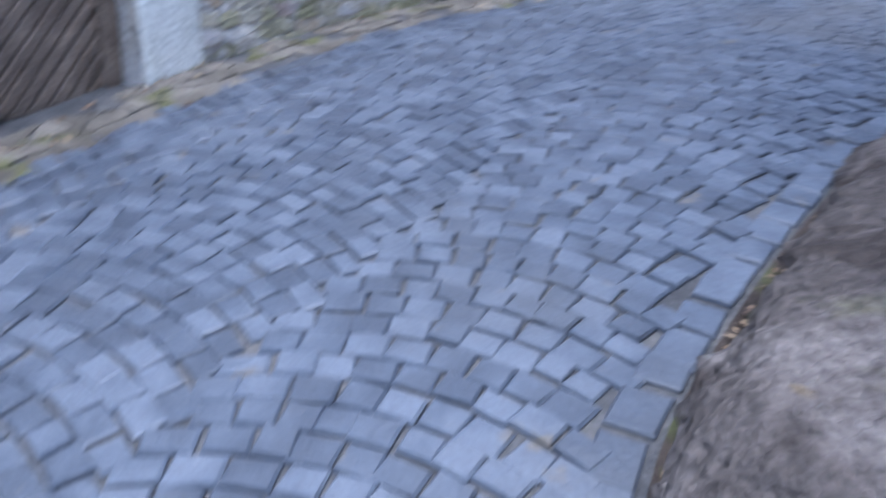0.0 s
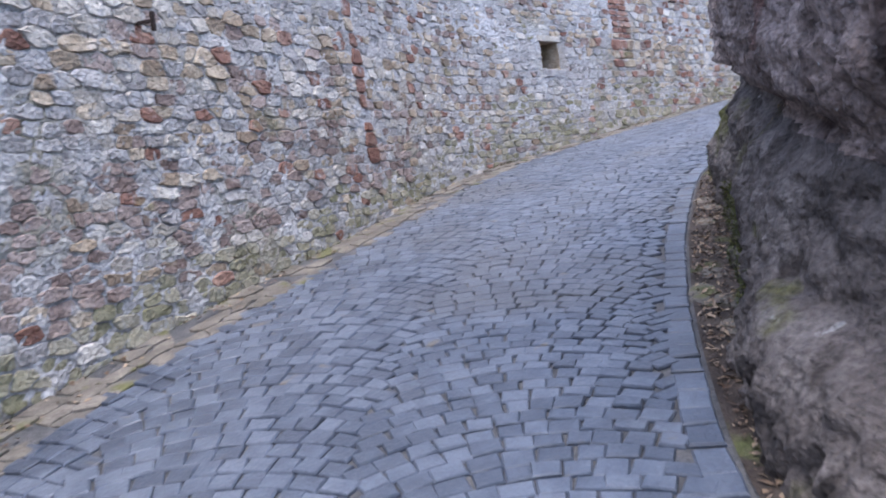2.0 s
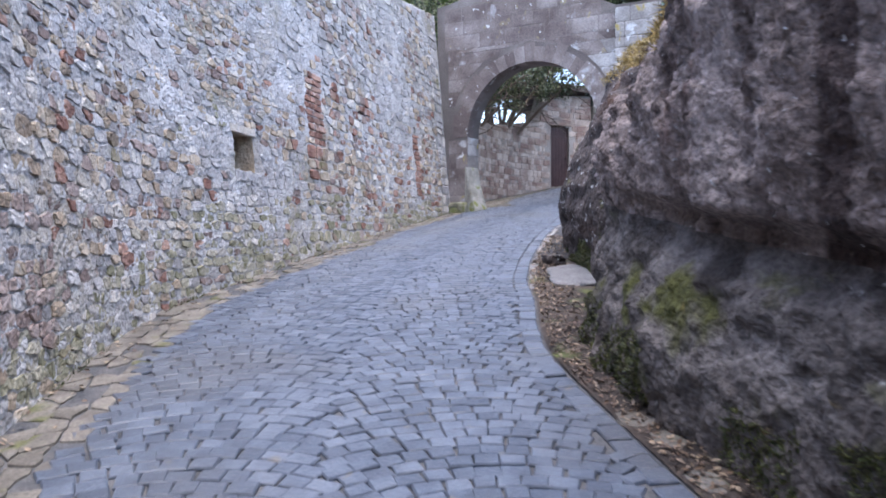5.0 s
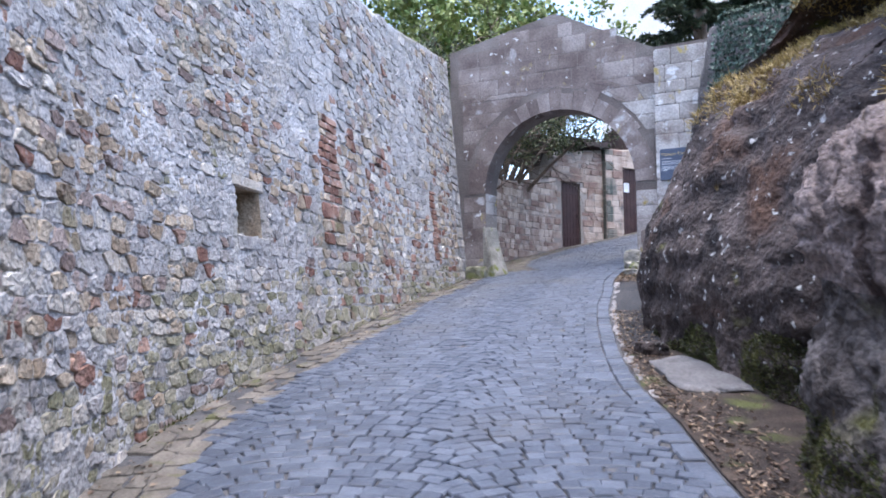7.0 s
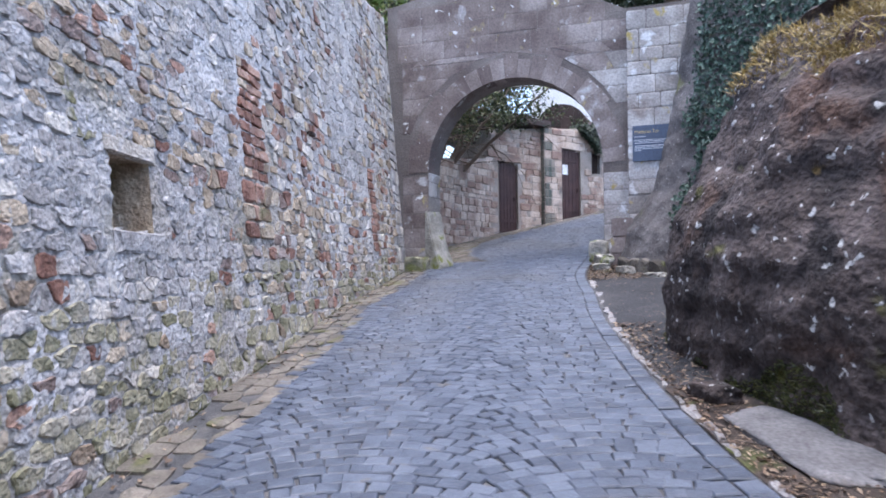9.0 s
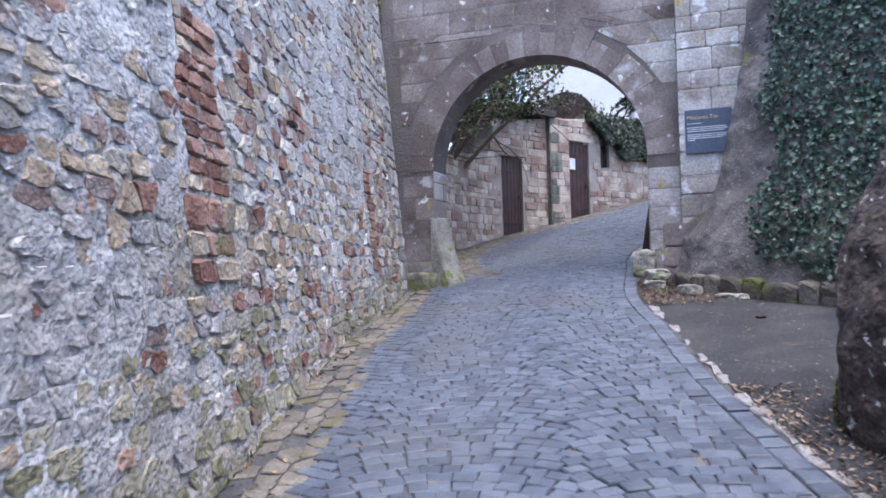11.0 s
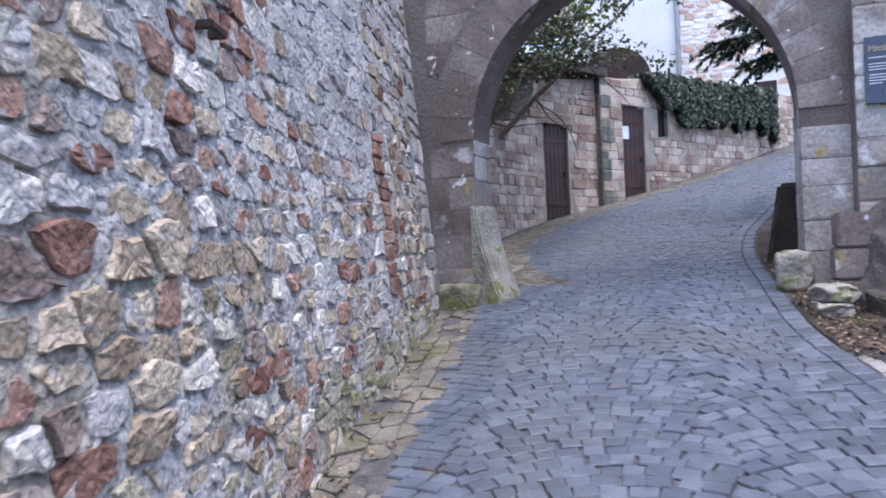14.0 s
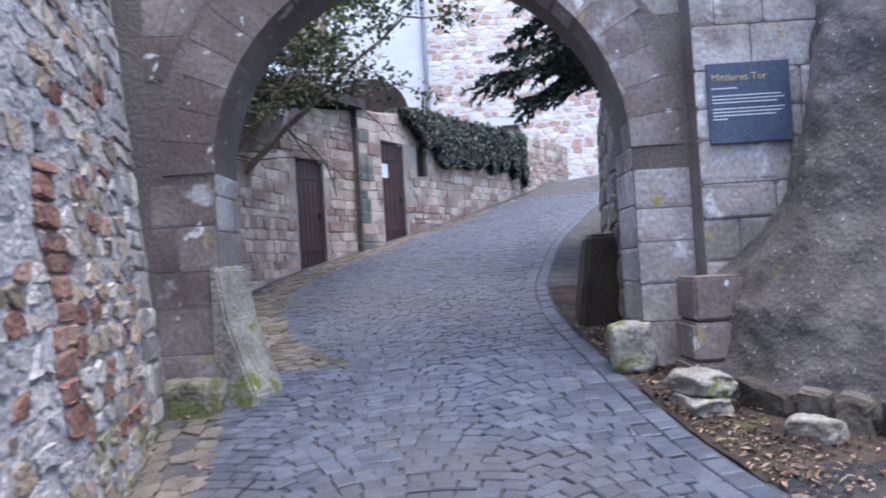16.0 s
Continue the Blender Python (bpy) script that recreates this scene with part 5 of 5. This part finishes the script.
leafy_tree("garden_tree", (23.2, 15.95, 4.6), 10, M_shrub, "many-stemmed half-bare garden tree leaning over the wall", 41, 0.065, 0.36, 44, 4.7, 0.45, 0.3, (0.18, -0.22, 0))
leafy_tree("garden_shrub", (20.5, 16.2, 4.4), 9, M_shrub, "bare branching garden shrub behind the wall", 42, 0.06, 0.34, 34, 3.8, 0.6, 0.35, (0.1, -0.15, 0))
leafy_tree("garden_shrub", (24.6, 18.6, 5.0), 7, M_shrub, "dense dark evergreen shrub beside the shed roof", 47, 0.075, 0.4, 36, 3.8, 0.45, 0.3)
leafy_tree("background_tree", (30.0, 18.8, 6.0), 7, M_bright, "bright green broadleaf tree behind the tall wall", 43, 0.15, 0.7, 46, 8.5, 0.45, 0.12)
leafy_tree("background_tree", (25.0, 19.0, 5.5), 6, M_bright, "bright yellow-green broadleaf tree behind the tall wall", 44, 0.15, 0.65, 45, 7.0, 0.45, 0.15)
conifer("conifer", (22.2, 8.0, 4.4), 10.0, 2.9, 2.15, M_conifer, "dark green drooping conifer above the inner wall", 45, 170)
conifer("conifer", (18.2, 9.2, 4.5), 10.0, 1.9, 2.9, M_yew, "dark green conifer hanging over the gate top", 46, 70)


def scatter(ob, keep, count, rng):
    """Random places on the faces of a mesh for which keep(centre, normal) holds, with their normals; larger faces get more."""
    me = ob.data
    P = [(q.center.copy(), q.normal.copy(), q.area) for q in me.polygons]
    P = [q for q in P if keep(q[0], q[1])]
    if not P:
        return
    for c, n, a in rng.choices(P, weights=[q[2] for q in P], k=count):
        r = math.sqrt(a) * 0.5
        t = n.cross(Vector((0.21, 0.33, 0.9))).normalized()
        yield c + t * rng.uniform(-r, r) + n.cross(t) * rng.uniform(-r, r), n


def outward(n, ref):
    return n if n.dot(ref) > 0 else -n


rng = random.Random(51)
WEST = Vector((-0.7, 0.7, 0.2))
edge = lambda c: 8.78 + 0.28 * noise.noise(Vector((c.z * 1.3, 0, 5))) - 0.10 * (c.z - 4.5)
ivy_leaves = []
for c, n in scatter(buttress, lambda c, n: c.y < edge(c) and c.z > ground_z(c.x, c.y) + 0.28 + 0.3 * noise.noise(c * 2), 26000, rng):
    n = outward(n, WEST)
    ivy_leaves.append(leaf(c + n * rng.uniform(0.01, 0.16), n + unit(rng) * 0.55 + Vector((0, 0, -0.2)), rng.uniform(0.035, 0.07), rng, 1.2))
ivy = tagged(empty("ivy", (14.6, 8.4, 2.6)), "dense dark green ivy climbing the buttress", "ivy")
o = Vector((14.6, 8.4, 2.6))
V, F = pile(ivy_leaves)
mesh_ob("leaves", [tuple(Vector(v) - o) for v in V], F, M_ivy, ivy)
st = []
for k in range(9):
    a_ = rng.uniform(-1.4, 0.1)
    b0 = Vector((a_ * 0.75 + 0.15, a_ * 1.1 + 0.1, 0.1))
    st.append(tube(limb(b0, (0.32, -0.26, 1), rng.uniform(1.0, 2.2), rng, 0.12, 9), 0.014, 0.005, 5))
mesh_ob("stems", *pile(st), M_bark, ivy)

hang = []
for _ in range(17000):
    u = rng.uniform(FAR.near(28.5, 12.9)[0], FAR.near(33.6, 9.7)[0])
    low = 0.75 + 0.6 * abs(noise.noise(Vector((u * 1.7, 0, 0)))) + 0.25 * math.sin(u * 5) ** 2
    f = (u - FAR.near(28.6, 12.9)[0]) / 5.5
    d = rng.random() ** 0.8 * low * min(1.0, 0.22 + 3.0 * f)
    z = ftop(u) + 0.12 - d * 1.25
    x, y, tx, ty = FAR.at(u, rng.uniform(0.03, 0.26) if z < ftop(u) else rng.uniform(-0.4, 0.24))
    hang.append(leaf((x, y, z), Vector((ty, -tx, 0.1)) + unit(rng) * 0.7, rng.uniform(0.05, 0.11), rng, 1.6))
creeper = tagged(empty("wall_creeper"), "dark evergreen creeper hanging over the sandstone wall", "creeper")
mesh_ob("leaves", *pile(hang), M_creeper, creeper)
for _ in range(12):
    u = rng.uniform(FAR.near(29.3, 12.5)[0], FAR.near(33.3, 9.9)[0])
    x, y, tx, ty = FAR.at(u, 0.06)
    mesh_ob("stem", *tube(limb((x, y, ftop(u) + 0.05), (0.1 * tx, 0.1 * ty, -1), rng.uniform(0.7, 1.3), rng, 0.1, 6), 0.012, 0.004, 5), M_bark, creeper)

# dry grass and moss on the boulders, tufts and litter along their feet
blades = []
for ob, lo in ((rock_b.children[1], 2.2), (rock_a.children[1], 2.1)):
    for c, n in scatter(ob, lambda c, n: lo + 0.4 * noise.noise(c * 1.1) < c.z - ground_z(c.x, c.y) < 3.6 and c.x > 5.0 and noise.noise(c * 1.3 + Vector((3, 0, 0))) > -0.22, 11000, rng):
        n = outward(n, Vector((-0.3, 0.4, 1)))
        for _ in range(4):
            d = (n * 0.5 + Vector((0, 0, 0.25)) + unit(rng) * 0.7).normalized() * rng.uniform(0.04, 0.12)
            e = d.cross(unit(rng)).normalized() * 0.006
            p = c + unit(rng) * 0.05
            blades.append(([tuple(p - e), tuple(p + e), tuple(p + d)], [(0, 1, 2)]))
tagged(mesh_ob("dry_grass", *pile(blades), M_dry), "ochre dry grass and moss on the boulder tops", "grass", kind="stuff")
tuft = []
for ob in (rock_a.children[0], rock_b.children[0]):
    for c, n in scatter(ob, lambda c, n: 0.0 < c.z - ground_z(c.x, c.y) < 0.34 + 0.3 * noise.noise(c * 0.9) and c.x > 2.4 and noise.noise(c * 1.6) > -0.15, 22000, rng):
        n = outward(n, Vector((-0.5, 0.7, 0.4)))
        d = (n + unit(rng) * 0.8 + Vector((0, 0, 0.3))).normalized() * rng.uniform(0.012, 0.035)
        e = d.cross(unit(rng)).normalized() * 0.005
        tuft.append(([tuple(c - e), tuple(c + e), tuple(c + d)], [(0, 1, 2)]))
tagged(mesh_ob("moss_tufts", *pile(tuft), M_mossleaf), "green moss on the foot of the rocks", "moss", kind="stuff")
lit = []
for _ in range(7000):
    u = rng.uniform(0.5, RIGHT.near(11.5, 9.4)[0])
    x, y, _, _ = RIGHT.at(u, 0.02 + abs(rng.gauss(0, 0.25)))
    lit.append(leaf((x, y, ground_z(x, y) + 0.02), Vector((0, 0, 1)) + unit(rng) * 0.5, rng.uniform(0.008, 0.024), rng, rng.uniform(1.2, 3.2)))
for _ in range(700):
    u = rng.uniform(0, WALL.length - 0.3)
    x, y, _, _ = WALL.at(u, 0.03 + abs(rng.gauss(0, 0.16)))
    lit.append(leaf((x, y, ground_z(x, y) + 0.02), Vector((0, 0, 1)) + unit(rng) * 0.5, rng.uniform(0.012, 0.035), rng, 1.8))
for _ in range(500):
    x, y = rng.uniform(9.5, 15.5), 0
    xr, yr, _, _ = RIGHT.at(RIGHT.near(x, 9.6)[0], rng.uniform(0.1, 1.6))
    lit.append(leaf((xr, yr, ground_z(xr, yr) + 0.014), Vector((0, 0, 1)) + unit(rng) * 0.4, rng.uniform(0.006, 0.017), rng, 2.2))
for _ in range(2200):
    xr, yr, _, _ = RIGHT.at(rng.uniform(RIGHT.near(14.4, 10.1)[0], RIGHT.near(18.4, 10.6)[0]), 0.02 + abs(rng.gauss(0, 0.4)))
    lit.append(leaf((xr, yr, ground_z(xr, yr) + 0.028), Vector((0, 0, 1)) + unit(rng) * 0.5, rng.uniform(0.008, 0.026), rng, rng.uniform(1.2, 3.0)))
tagged(mesh_ob("leaf_litter", *pile(lit), M_litter), "brown dead leaves scattered on the verge", "leaves", kind="stuff")
weeds = []
for _ in range(1500):
    u = rng.uniform(0, WALL.length - 0.3)
    if noise.noise(Vector((u * 0.8, 2, 0))) < 0.0:
        continue
    x, y, tx, ty = WALL.at(u, 0.03)
    p = Vector((x, y, ground_z(x, y)))
    d = Vector((ty * 0.5, -tx * 0.5, 1)) + unit(rng) * 0.6
    d = d.normalized() * rng.uniform(0.02, 0.07)
    e = d.cross(unit(rng)).normalized() * 0.006
    weeds.append(([tuple(p - e), tuple(p + e), tuple(p + d)], [(0, 1, 2)]))
tagged(mesh_ob("wall_weeds", *pile(weeds), M_mossleaf), "short green weeds along the wall foot", "weeds", kind="stuff")
